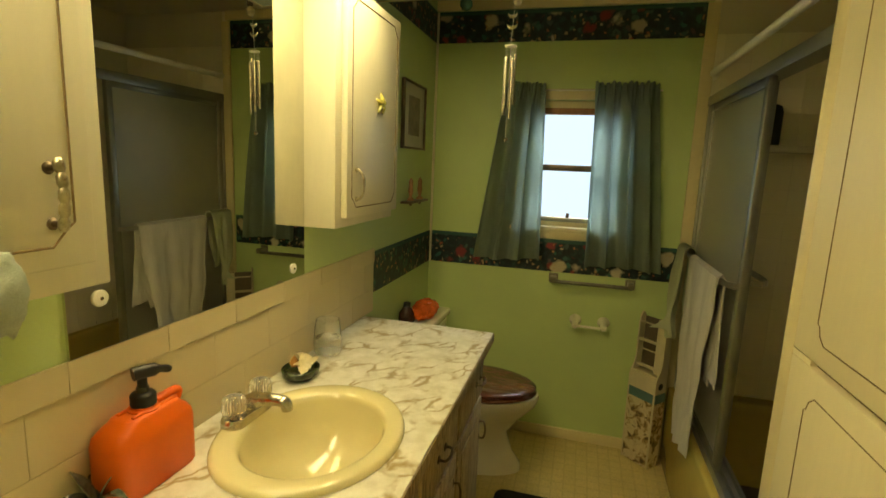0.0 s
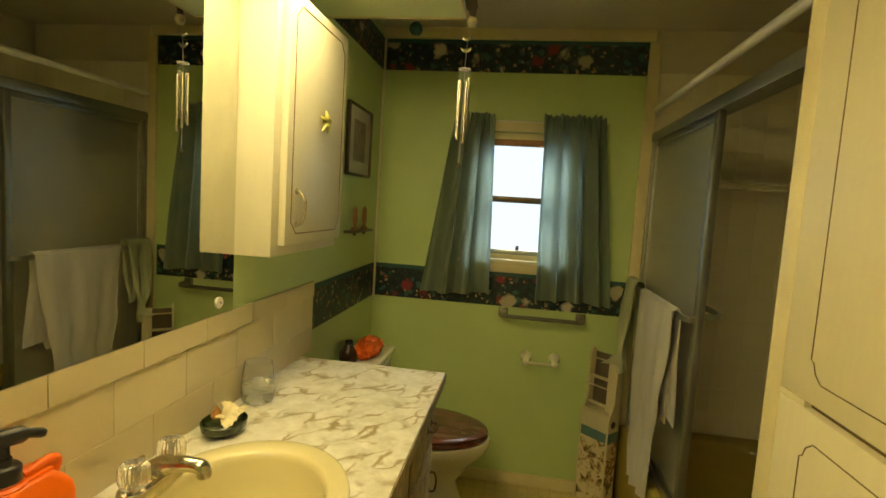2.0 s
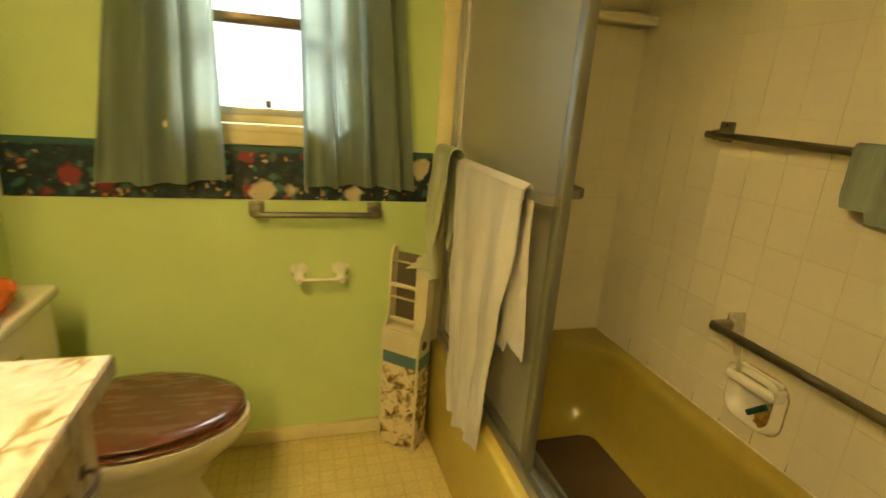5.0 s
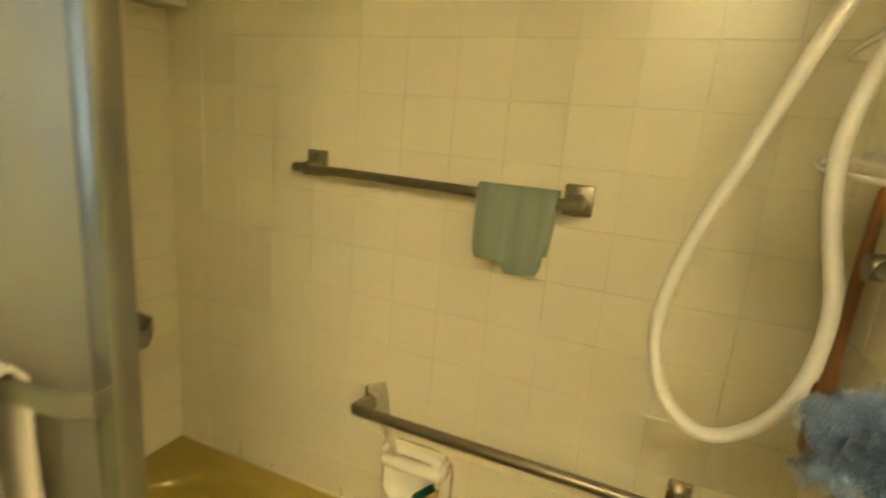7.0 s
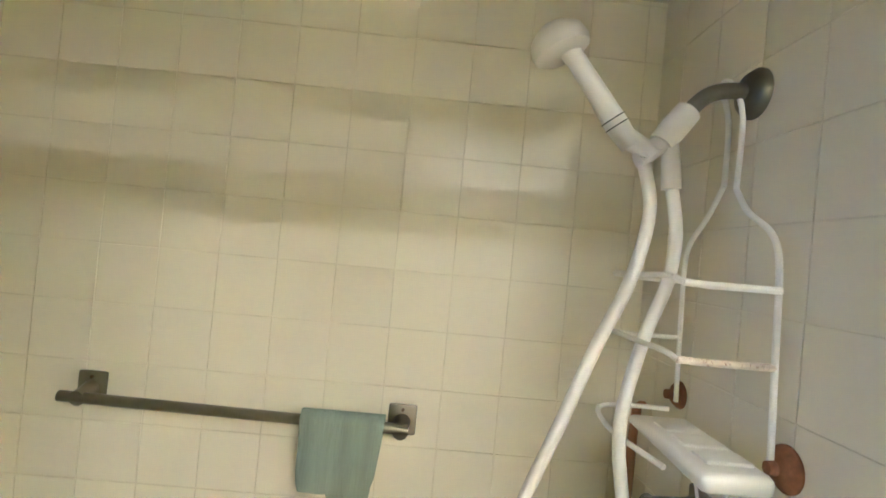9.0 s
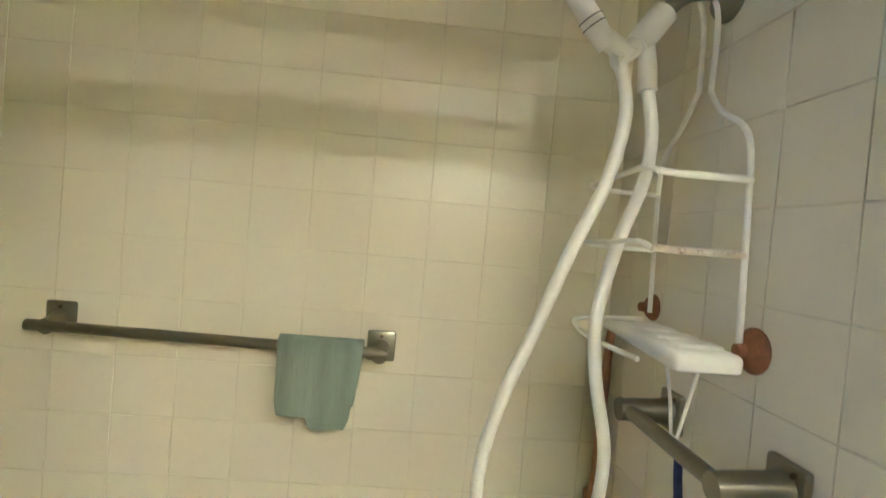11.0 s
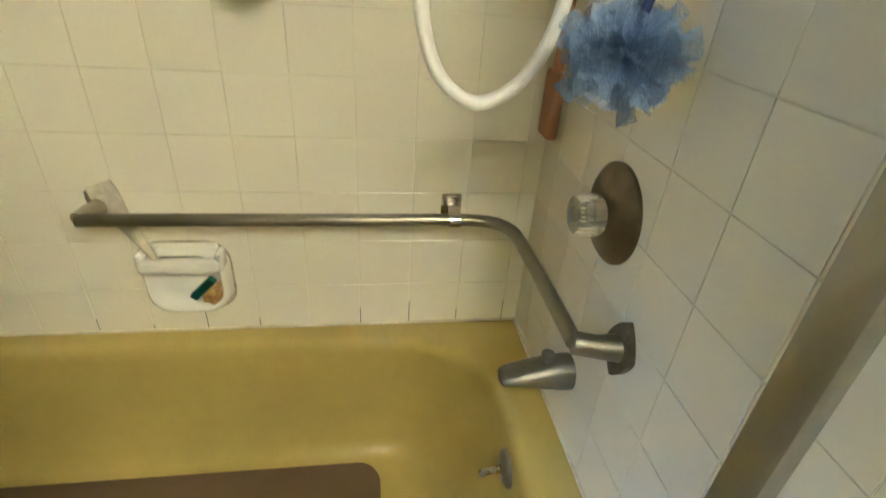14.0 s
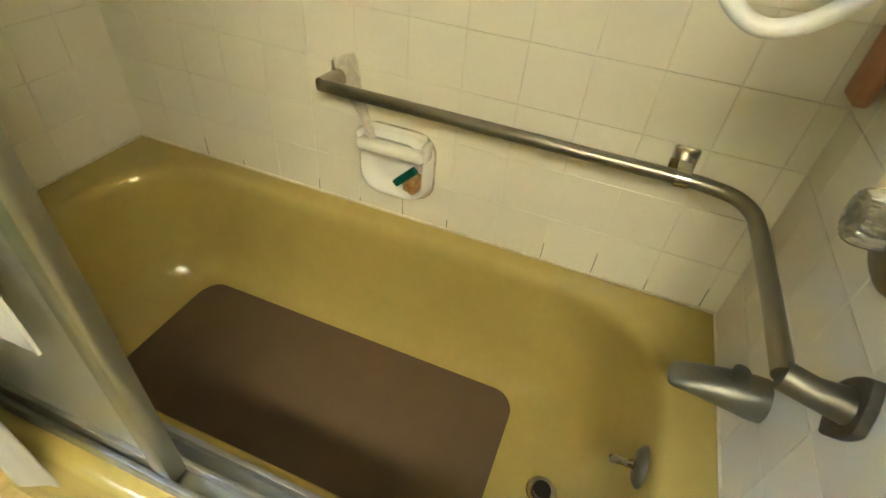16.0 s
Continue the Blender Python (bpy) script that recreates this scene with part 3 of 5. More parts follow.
panel(DX, 2.250, B - 0.024, -1)
panel(DX2, 2.33, B - 0.030, 1.6)
rod_t = thing("shower_rod", (1.262, 2.28, 1.835), "cream round shower curtain rod above the door header", "curtain rod")
part("pole", rod([(1.262, F + 0.004, 1.835), (1.262, B - 0.004, 1.835)], 0.014), WHITEPL, rod_t)
for y, h in ((B - 0.003, -0.012), (F + 0.003, 0.012)):
    part("flange", turned([(0.03, 0), (0.03, h * 0.4), (0.018, h)], (1.262, y, 1.835), "y"), WHITEPL, rod_t)

# ---- vanity ----
VY0, VY1, VX = 0.60, 2.165, 0.49
van = thing("vanity_cabinet", (0.24, 1.4, 0), "weathered wood-grain vanity cabinet with doors and drawers", "vanity")
part("body", box(L + 0.002, 0.452, VY0, VY1 - 0.015, 0.08, 0.655, 0.002), BARN, van)
part("top_rail", box(0.434, 0.452, VY0, VY1 - 0.015, 0.656, 0.776), BARN, van)
part("end_panel", box(L + 0.002, 0.433, VY1 - 0.033, VY1 - 0.015, 0.656, 0.776), BARN, van)
part("toe_kick", box(L + 0.002, 0.40, VY0, VY1 - 0.02, 0.0, 0.08), GROOVE_GAP, van, "recessed dark toe kick")


def bail(parent, y, z, vertical):
    d = (0, 0, 0.030) if vertical else (0, 0.030, 0)
    c = Vector((0.468, y, z))
    a, b_ = c - Vector(d), c + Vector(d)
    h = part("handle", rod([a, a + Vector((0.018, 0, 0)), c + Vector((0.024, 0, 0)), b_ + Vector((0.018, 0, 0)), b_], 0.0036, 8, 4), DARKMETAL, parent, "dark metal pull")
    for e in (a, b_):
        part("backplate", turned([(0.011, 0), (0.011, 0.002), (0.006, 0.004)], e, "x", n=14), DARKMETAL, h)


for y0, y1 in ((1.78, 2.13), (1.42, 1.76), (1.06, 1.40), (0.66, 1.04)):
    dr = part("drawer_front", box(0.452, 0.468, y0, y1, 0.60, 0.755, 0.004), BARN, van)
    bail(dr, (y0 + y1) / 2 + (0.09 if y1 > 2 else 0), 0.675, False)
    dd = part("door", box(0.452, 0.468, y0, y1, 0.10, 0.585, 0.004), BARN, van)
    bmj = bmesh.new()
    put(bmj, 0.468, 0.472, y0 + 0.045, y1 - 0.045, 0.15, 0.535, 0.003)
    part("raised_panel", bmj, BARN, dd)
    bail(dd, y1 - 0.03, 0.47, True)

top = thing("countertop", (0.24, 1.4, 0.78), "marbled white laminate countertop with brown veins", "countertop")
SC, SA, SB = (0.240, 1.355), 0.192, 0.225      # sink centre and half axes
bm = bmesh.new()
N = 48
hole = [(SC[0] + (SA - 0.012) * math.cos(2 * math.pi * k / N), SC[1] + (SB - 0.012) * math.sin(2 * math.pi * k / N)) for k in range(N)]


def to_edge(p):
    dx, dy = p[0] - SC[0], p[1] - SC[1]
    ks = []
    if dx: ks.append(((VX if dx > 0 else L + 0.002) - SC[0]) / dx)
    if dy: ks.append(((VY1 if dy > 0 else VY0) - SC[1]) / dy)
    k = min(v for v in ks if v > 0)
    return SC[0] + dx * k, SC[1] + dy * k


outer = [to_edge(p) for p in hole]
corners = [(VX, VY1), (L + 0.002, VY1), (L + 0.002, VY0), (VX, VY0)]
for c in corners:
    i = min(range(N), key=lambda k: (outer[k][0] - c[0]) ** 2 + (outer[k][1] - c[1]) ** 2)
    outer[i] = c
hi_in = [bm.verts.new((x, y, 0.81)) for x, y in hole]
hi_out = [bm.verts.new((x, y, 0.81)) for x, y in outer]
lo_out = [bm.verts.new((x, y, 0.777)) for x, y in outer]
lo_in = [bm.verts.new((x, y, 0.777)) for x, y in hole]
for k in range(N):
    j = (k + 1) % N
    bm.faces.new((hi_in[k], hi_in[j], hi_out[j], hi_out[k]))
    bm.faces.new((hi_out[k], hi_out[j], lo_out[j], lo_out[k]))
    bm.faces.new((lo_out[k], lo_out[j], lo_in[j], lo_in[k]))
    bm.faces.new((lo_in[k], lo_in[j], hi_in[j], hi_in[k]))
part("slab", bm, MARBLE, top)
part("edge_band", box(VX, VX + 0.004, VY0, VY1 + 0.003, 0.775, 0.808, 0.002), BARN, top, "worn dark front edge")
part("edge_band", box(L + 0.002, VX, VY1, VY1 + 0.003, 0.775, 0.808, 0.001), BARN, top)

sink = thing("sink", (SC[0], SC[1], 0.81), "oval almond yellow porcelain drop-in sink", "sink")
bm = bmesh.new()
prof = [(1.0, 0.001), (1.0, 0.006), (0.985, 0.012), (0.95, 0.015), (0.79, 0.013), (0.76, 0.009), (0.74, -0.004), (0.70, -0.045), (0.60, -0.092), (0.42, -0.124), (0.16, -0.135), (0.09, -0.137)]
rings = []
for s, h in prof:
    sh = (1 - s) * 0.02
    rings.append([bm.verts.new((SC[0] + sh + SA * s * math.cos(2 * math.pi * k / 48), SC[1] + SB * s * math.sin(2 * math.pi * k / 48), 0.81 + h)) for k in range(48)])
for a, b_ in zip(rings, rings[1:]):
    for k in range(48):
        bm.faces.new((a[k], a[(k + 1) % 48], b_[(k + 1) % 48], b_[k]))
bm.faces.new(rings[-1])
part("bowl", bm, SINKM, sink, auto=80)
part("drain", turned([(0.0, 0), (0.02, 0), (0.022, 0.002), (0.016, 0.003), (0.0, 0.001)], (SC[0] + 0.018, SC[1], 0.6735), caps=False), CHROME, sink, "chrome drain")
# no opening is cut; a black disc gives the overflow's shaded inside
part("overflow_hole", turned([(0.0, 0), (0.014, 0.0), (0.014, 0.002), (0.0, 0.002)], (SC[0] - 0.05, SC[1] - 0.165, 0.79), "y", caps=False, sy=0.5), BLACKPL, sink)

# ---- mirror and wall cabinets ----
mir = thing("wall_mirror", (L, 1.38, 1.06), "large frameless wall mirror above the vanity", "mirror")
part("glass", box(L + 0.0005, L + 0.006, 1.034, 1.732, 1.062, SZ - 0.002), MIRROR, mir)
for y, z in ((1.092, 1.150), (1.672, 1.09)):
    c = part("clip", turned([(0.0, 0.006), (0.014, 0.006), (0.014, 0.009), (0.008, 0.0105), (0.0, 0.011)], (L, y, z), "x", n=20, caps=False), WHITEPL, mir, "round plastic mirror clip")
    part("screw", turned([(0.0, 0.0105), (0.0035, 0.0105), (0.003, 0.012), (0.0, 0.0125)], (L, y, z), "x", n=12, caps=False), CHROME, c)


WORNBRASS = surface("worn_gilt_metal", (0.56, 0.49, 0.33), 0.35, 0.85, vary=0.4, grain=120, stain=45, dirt=(0.22, 0.15, 0.07), dirt_at=0.55)


def wall_cabinet(y0, y1, d0, d1, z0, handle_y, worn):
    cab = thing("wall_cabinet", (0.04, (y0 + y1) / 2, 1.20), "ivory painted wooden wall cabinet with a grooved door", "cabinet", "wall cabinets beside the mirror")
    part("body", box(L + 0.001, 0.092, y0, y1, 1.20, 1.868, 0.003), PAINTED_WOOD, cab)
    z1 = 1.862
    dr = part("door", box(0.093, 0.113, d0, d1, z0, z1, 0.004), PAINTED_WOOD, cab)
    m = 0.029
    a, b_, c, d = d0 + m, d1 - m, z0 + m, z1 - m
    k = 0.03
    pts = [(a, c + k), (a + 0.012, c + 0.012 + 0.008), (a + k, c), (b_ - k, c), (b_ - 0.012, c + 0.020), (b_, c + k), (b_, d - k), (b_ - 0.012, d - 0.020), (b_ - k, d), (a + k, d), (a + 0.012, d - 0.020), (a, d - k), (a, c + k)]
    part("groove", rod([(0.1134, p, q) for p, q in pts], 0.0017, 6), GROOVE_GAP, dr, "brown glazed routed line")
    if worn:
        zs = [1.289 + 0.0046 * i for i in range(21)]
        h = part("handle", rod([(0.129 + 0.006 * math.sin(math.pi * i / 20), handle_y, z) for i, z in enumerate(zs)], [0.0035 if i in (0, 20) else (0.0046 if i % 4 == 0 else 0.0066) for i in range(21)], 10), WORNBRASS, dr, "worn beaded metal pull handle")
        for z in (1.298, 1.368):
            part("post", rod([(0.1125, handle_y, z), (0.116, handle_y, z), (0.130, handle_y, z)], [0.009, 0.005, 0.004], 12), DARKMETAL, h, "tarnished handle post")
    else:
        z = 1.324
        h = part("handle", rod([(0.113, handle_y, z - 0.043), (0.124, handle_y, z - 0.042), (0.136, handle_y, z - 0.026), (0.139, handle_y, z), (0.136, handle_y, z + 0.026), (0.124, handle_y, z + 0.042), (0.113, handle_y, z + 0.043)], [0.0038, 0.0038, 0.0034, 0.0044, 0.0034, 0.0038, 0.0038], 10, 4), WORNBRASS, dr, "slim gilt bow handle")
        for dz in (-0.043, 0.043):
            part("rosette", turned([(0.008, 0), (0.008, 0.002), (0.005, 0.004), (0.0, 0.004)], (0.113, handle_y, z + dz), "x", n=14, caps=False), WORNBRASS, h)
    return cab


wall_cabinet(1.733, 2.165, 1.764, 2.161, 1.228, 1.822, False)
wall_cabinet(0.565, 1.033, 0.600, 0.997, 1.239, 0.940, True)

# ---- linen closet doors ----
clo = thing("linen_closet", (1.16, 0.8, 0), "ivory painted linen closet with grooved doors", "closet")
part("face_frame", box(CX + 0.002, CX + 0.02, CY - 0.05, CY, 0.0, CEIL - 0.002, 0.003), CREAM, clo, "cream upright closet frame")
part("face_frame", box(CX + 0.02, 1.20, CY - 0.02, CY, 0.0, CEIL - 0.002, 0.003), CREAM, clo)


def closet_door(y0, y1, z0, z1):
    dr = part("door", box(CX, CX + 0.02, y0, y1, z0, z1, 0.004), CLOSETWOOD, clo)
    m, k = 0.080, 0.031
    a, b_, c, d = y0 + m, y1 - m, z0 + 0.036, z1 - 0.044
    pts = [(a, c + k), (a + 0.008, c + k - 0.004), (a + 0.014, c + 0.012), (a + k, c), (b_ - k, c), (b_ - 0.014, c + 0.012), (b_ - 0.008, c + k - 0.004), (b_, c + k), (b_, d - k), (b_ - 0.008, d - k + 0.004), (b_ - 0.014, d - 0.012), (b_ - k, d), (a + k, d), (a + 0.014, d - 0.012), (a + 0.008, d - k + 0.004), (a, d - k), (a, c + k)]
    part("groove", rod([(CX - 0.0001, p, q) for p, q in pts], 0.0012, 6), GROOVE_GAP, dr, "brown glazed routed line")
    return dr


for z0, z1 in ((0.10, 1.079), (1.090, 2.10)):
    closet_door(1.01, 1.488, z0, z1)
    closet_door(0.52, 1.0, z0, z1)
part("face_frame", box(CX + 0.001, CX + 0.012, 1.414, 1.487, 1.0795, 1.0895), CLOSETWOOD, clo)
# dark backing strip: the shadow in the door gap is put into its colour
part("gap_shade", box(CX + 0.013, CX + 0.02, 0.45, 1.487, 1.0795, 1.0895), GROOVE_GAP, clo, "dark strip painted for the shadow in the gap between the doors")
part("face_frame", box(CX + 0.002, CX + 0.02, -1.0, 1.49, 0.0, 0.10), CREAM, clo)
part("face_frame", box(CX + 0.002, CX + 0.02, -1.0, 1.49, 2.10, CEIL - 0.002), CREAM, clo)
part("face_frame", box(CX + 0.002, CX + 0.02, -1.0, 0.518, 0.10, 2.10), CREAM, clo)
# ---- bath fittings ----


def square_plate(bm, c, axis, half=0.026, thick=0.008, up=0.028):
    x, y, z = c
    if axis == "x":
        put(bm, x - thick, x - 0.0005, y - half, y + half, z - up, z + up, 0.004)
    elif axis == "y":
        put(bm, x - half, x + half, y + 0.0005, y + thick, z - up, z + up, 0.004)
    else:
        put(bm, x - half, x + half, y - thick, y - 0.0005, z - up, z + up, 0.004)


TF = T - 0.0016      # face of the tiles
bar = thing("towel_bar", (1.92, 2.27, 1.18), "chrome towel bar screwed to the shower tiles", "towel bar")
part("rail", rod([(1.906, 2.585, 1.180), (1.906, 1.975, 1.172)], 0.0095, 14), STEEL, bar, "worn steel rail")
for y, z in ((2.552, 1.190), (1.988, 1.178)):
    bm = bmesh.new()
    square_plate(bm, (TF, y, z), "x")
    pl = part("bracket", bm, STEEL, bar)
    part("post", rod([(TF - 0.006, y, z - 0.004), (1.914, y, z - 0.008), (1.900, y, z - 0.011)], [0.016, 0.013, 0.014]), STEEL, pl)
    for dz in (-0.017, 0.018):
        part("screw", turned([(0.0035, 0), (0.003, -0.003), (0.0, -0.0035)], (TF - 0.008, y, z + dz), "x", n=8, caps=False), DARKMETAL, pl)

FLANGEM = surface("corroded_grey_metal", (0.15, 0.135, 0.105), 0.5, 0.8, vary=0.5, grain=90, stain=30, relief=0.4)
grab = thing("grab_bar", (1.88, 2.05, 0.66), "long steel grab bar bent round the tub corner", "grab bar")
part("rail", rod([(1.885, 2.395, 0.668), (1.885, 2.2, 0.668), (1.885, 1.9, 0.667), (1.885, 1.735, 0.667), (1.880, 1.690, 0.667), (1.866, 1.658, 0.668), (1.835, 1.638, 0.669), (1.79, 1.632, 0.669), (1.65, 1.630, 0.670), (1.528, 1.630, 0.670)], 0.0118, 14, 5), STEEL, grab, "tarnished steel rail")
bm = bmesh.new()
put(bm, TF - 0.006, TF - 0.0005, 2.348, 2.402, 0.635, 0.697, 0.004)
tube(bm, [(TF - 0.004, 2.372, 0.672), (1.912, 2.385, 0.670), (1.885, 2.393, 0.668)], [0.018, 0.016, 0.0145], 12)
part("end_bracket", bm, CHROME, grab, "limescaled end bracket")
bm = bmesh.new()
put(bm, TF - 0.006, TF - 0.0005, 1.716, 1.756, 0.650, 0.694, 0.004)
put(bm, 1.886, TF - 0.004, 1.726, 1.746, 0.658, 0.682, 0.004)
tube(bm, [(1.885, 1.726, 0.667), (1.885, 1.748, 0.667)], 0.0145, 14)
part("wall_bracket", bm, CHROME, grab)
bm = bmesh.new()
tube(bm, [(1.528, 1.632, 0.670), (1.520, 1.602, 0.668), (1.518, F + 0.008, 0.666)], [0.0165, 0.016, 0.02], 14)
part("end_arm", bm, GREYMETAL, grab, "dull end arm")
bm = bmesh.new()
fl = []
for k in range(32):
    c_, s_ = math.cos(2 * math.pi * k / 32), math.sin(2 * math.pi * k / 32)
    fl.append((1.518 + math.copysign(0.031 * abs(c_) ** 1.5, c_), 0.664 + math.copysign(0.045 * abs(s_) ** 1.5, s_)))
a_ = [bm.verts.new((x, F + 0.002, z)) for x, z in fl]
b_ = [bm.verts.new((x, F + 0.013, z)) for x, z in fl]
for k in range(len(a_)):
    bm.faces.new((a_[k], a_[(k + 1) % len(a_)], b_[(k + 1) % len(a_)], b_[k]))
bm.faces.new(a_[::-1]); bm.faces.new(b_)
part("end_flange", bm, FLANGEM, grab, "stained end flange")

hb = thing("short_grab_bar", (1.58, 1.60, 1.173), "short chrome towel bar above the bath valve", "towel bar")
part("rail", rod([(1.712, 1.632, 1.172), (1.478, 1.632, 1.170)], 0.010), GREYMETAL, hb, "dull grey rail")
for x in (1.688, 1.474):
    bm = bmesh.new()
    square_plate(bm, (x, F + 0.002, 1.173), "y", 0.026, 0.011, 0.028)
    pl = part("bracket", bm, STEEL, hb)
    part("post", rod([(x, F + 0.012, 1.172), (x, F + 0.03, 1.172), (x, 1.622, 1.172), (x, 1.645, 1.171)], [0.021, 0.017, 0.016, 0.015], 16), GREYMETAL if x > 1.6 else STEEL, pl)
    for dz in (-0.02, 0.02):
        part("screw", turned([(0.0035, 0), (0.003, 0.003), (0.0, 0.0035)], (x - 0.016, F + 0.015, 1.173 + dz), "y", n=8, caps=False), DARKMETAL, pl)

def faceted(profile, at, axis="z"):
    """A turned knob with flutes cut along its side."""
    bm = bmesh.new()
    lathe(bm, profile, at, axis, n=40, caps=False)
    c = Vector(at)
    for i, v in enumerate(bm.verts):
        d = v.co - c
        if axis == "y":
            d.y = 0
        else:
            d.z = 0
        if i % 2 and d.length > 0.013:
            v.co -= d * 0.10
    return bm


val = thing("bath_valve", (1.63, F, 0.81), "round tarnished bath valve with a clear acrylic knob", "tap")
part("escutcheon", turned([(0.071, 0.002), (0.071, 0.007), (0.062, 0.014), (0.03, 0.020), (0.018, 0.022), (0.018, 0.04), (0.0, 0.04)], (1.630, F, 0.81), "y", n=40, caps=False), surface("tarnished_brass_plate", (0.24, 0.19, 0.12), 0.33, 0.9, vary=0.35, grain=60, stain=14, relief=0.1), val, "tarnished round cover plate")
part("stem", turned([(0.011, 0.010), (0.011, 0.040), (0.007, 0.044), (0.007, 0.058), (0.0, 0.058)], (1.630, F, 0.808), "y", n=16, caps=False), CHROME, val, "chrome stem inside the knob")
part("knob", faceted([(0.014, 0.022), (0.027, 0.025), (0.030, 0.034), (0.030, 0.052), (0.026, 0.062), (0.014, 0.064), (0.012, 0.060), (0.0, 0.060)], (1.630, F, 0.808), "y"), CRYSTAL, val, "fluted clear acrylic knob", auto=15)

sp = thing("tub_spout", (1.64, F, 0.50), "dull grey metal tub spout with a diverter knob", "tub spout")
bm = bmesh.new()
prev = None
for y, r, hi_, lo_ in ((F + 0.002, 0.031, 0.533, 0.469), (F + 0.018, 0.031, 0.533, 0.469), (F + 0.05, 0.029, 0.528, 0.475), (F + 0.080, 0.027, 0.520, 0.482), (F + 0.102, 0.025, 0.513, 0.485), (F + 0.116, 0.022, 0.508, 0.484), (F + 0.122, 0.017, 0.504, 0.485), (F + 0.124, 0.008, 0.499, 0.488)):
    ring = [bm.verts.new((1.643 + r * math.cos(2 * math.pi * k / 20), y, (hi_ + lo_) / 2 + (hi_ - lo_) / 2 * math.sin(2 * math.pi * k / 20))) for k in range(20)]
    if prev:
        for k in range(20):
            bm.faces.new((prev[k], prev[(k + 1) % 20], ring[(k + 1) % 20], ring[k]))
    prev = ring
bm.faces.new(prev)
part("body", bm, GREYMETAL, sp, "dull grey spout body")
part("diverter_knob", turned([(0.009, 0), (0.009, 0.006), (0.012, 0.009), (0.011, 0.017), (0.0, 0.020)], (1.643, F + 0.046, 0.527), "z", n=14, caps=False), GREYMETAL, sp)

# ---- hand shower ----
sh = thing("hand_shower", (1.65, 1.60, 1.73), "white plastic hand shower on a wall arm with a white hose", "shower")
part("escutcheon", turned([(0.033, 0.002), (0.033, 0.007), (0.026, 0.016), (0.012, 0.020), (0.0, 0.02)], (1.654, F, 1.733), "y", n=28, caps=False), GREYMETAL, sh, "dull metal wall flange")
part("arm", rod([(1.653, F + 0.012, 1.733), (1.652, 1.60, 1.733), (1.651, 1.63, 1.722), (1.650, 1.660, 1.690)], 0.0105, 14, 5), GREYMETAL, sh, "dull bent shower arm")
bm = bmesh.new()
tube(bm, [(1.650, 1.652, 1.700), (1.650, 1.672, 1.672), (1.650, 1.684, 1.655)], [0.017, 0.0175, 0.016], 16)
tube(bm, [(1.650, 1.684, 1.655), (1.650, 1.706, 1.636)], [0.013, 0.012], 14)
tube(bm, [(1.650, 1.672, 1.660), (1.650, 1.668, 1.630), (1.650, 1.665, 1.598)], [0.010, 0.012, 0.0125], 14)
tube(bm, [(1.650, 1.712, 1.630), (1.650, 1.694, 1.640), (1.650, 1.730, 1.660)], [0.012, 0.015, 0.013], 14)
part("holder", bm, WHITEPL, sh, "white plastic holder")
bm = bmesh.new()
tube(bm, [(1.650, 1.722, 1.648), (1.650, 1.742, 1.672), (1.650, 1.772, 1.712), (1.650, 1.800, 1.748), (1.650, 1.812, 1.762)], [0.013, 0.0155, 0.0135, 0.0125, 0.014], 16)
hs = part("handle", bm, WHITEPL, sh)
for i in (0.25, 0.62):
    c0, c1 = Vector((1.650, 1.738, 1.667)), Vector((1.650, 1.754, 1.688))
    q = c0.lerp(c1, i)
    part("ring", rod([q, q + (c1 - c0).normalized() * 0.0014], 0.0160, 16), BLACKPL, hs, "thin dark ring")
bm = bmesh.new()
lathe(bm, [(0.0, 0.022), (0.020, 0.020), (0.034, 0.008), (0.038, -0.006), (0.036, -0.016), (0.030, -0.020), (0.0, -0.020)], (0, 0, 0), "z", n=28, caps=False)
bmesh.ops.transform(bm, matrix=pose(1.650, 1.828, 1.772, -24, 8, 0), verts=bm.verts[:])
part("spray_head", bm, WHITEPL, sh, "round white spray head")
part("hose", rod([(1.650, 1.703, 1.628), (1.650, 1.690, 1.565), (1.650, 1.708, 1.475), (1.650, 1.745, 1.385), (1.650, 1.782, 1.282), (1.650, 1.815, 1.195), (1.650, 1.836, 1.115), (1.650, 1.838, 1.045), (1.650, 1.815, 0.980), (1.648, 1.768, 0.950), (1.648, 1.716, 0.978), (1.648, 1.684, 1.042), (1.648, 1.677, 1.127), (1.648, 1.697, 1.220), (1.648, 1.704, 1.302), (1.648, 1.684, 1.404), (1.648, 1.660, 1.478), (1.649, 1.654, 1.540), (1.650, 1.664, 1.598)], 0.0085, 12, 6), WHITEPL, sh, "smooth white hose hanging in a loop")

# ---- wire caddy ----
cad = thing("shower_caddy", (1.66, 1.58, 1.27), "white coated wire shower caddy, rusted, hung on the shower arm", "shower caddy")
CYp = 1.578
part("hook", rod([(1.682, CYp, 1.615), (1.684, CYp, 1.70), (1.680, 1.592, 1.742), (1.667, 1.598, 1.750), (1.655, 1.592, 1.740), (1.653, CYp, 1.70), (1.654, CYp, 1.608)], 0.0038, 8, 4), WIRE, cad)
for xs in (((1.682, 1.615), (1.715, 1.575), (1.755, 1.540), (1.767, 1.505), (1.765, 1.42), (1.758, 1.300)), ((1.654, 1.608), (1.625, 1.575), (1.580, 1.548), (1.562, 1.512), (1.556, 1.42), (1.549, 1.288))):
    part("side_wire", rod([(x, CYp, z) for x, z in xs], 0.0038, 8, 4), WIRE, cad)
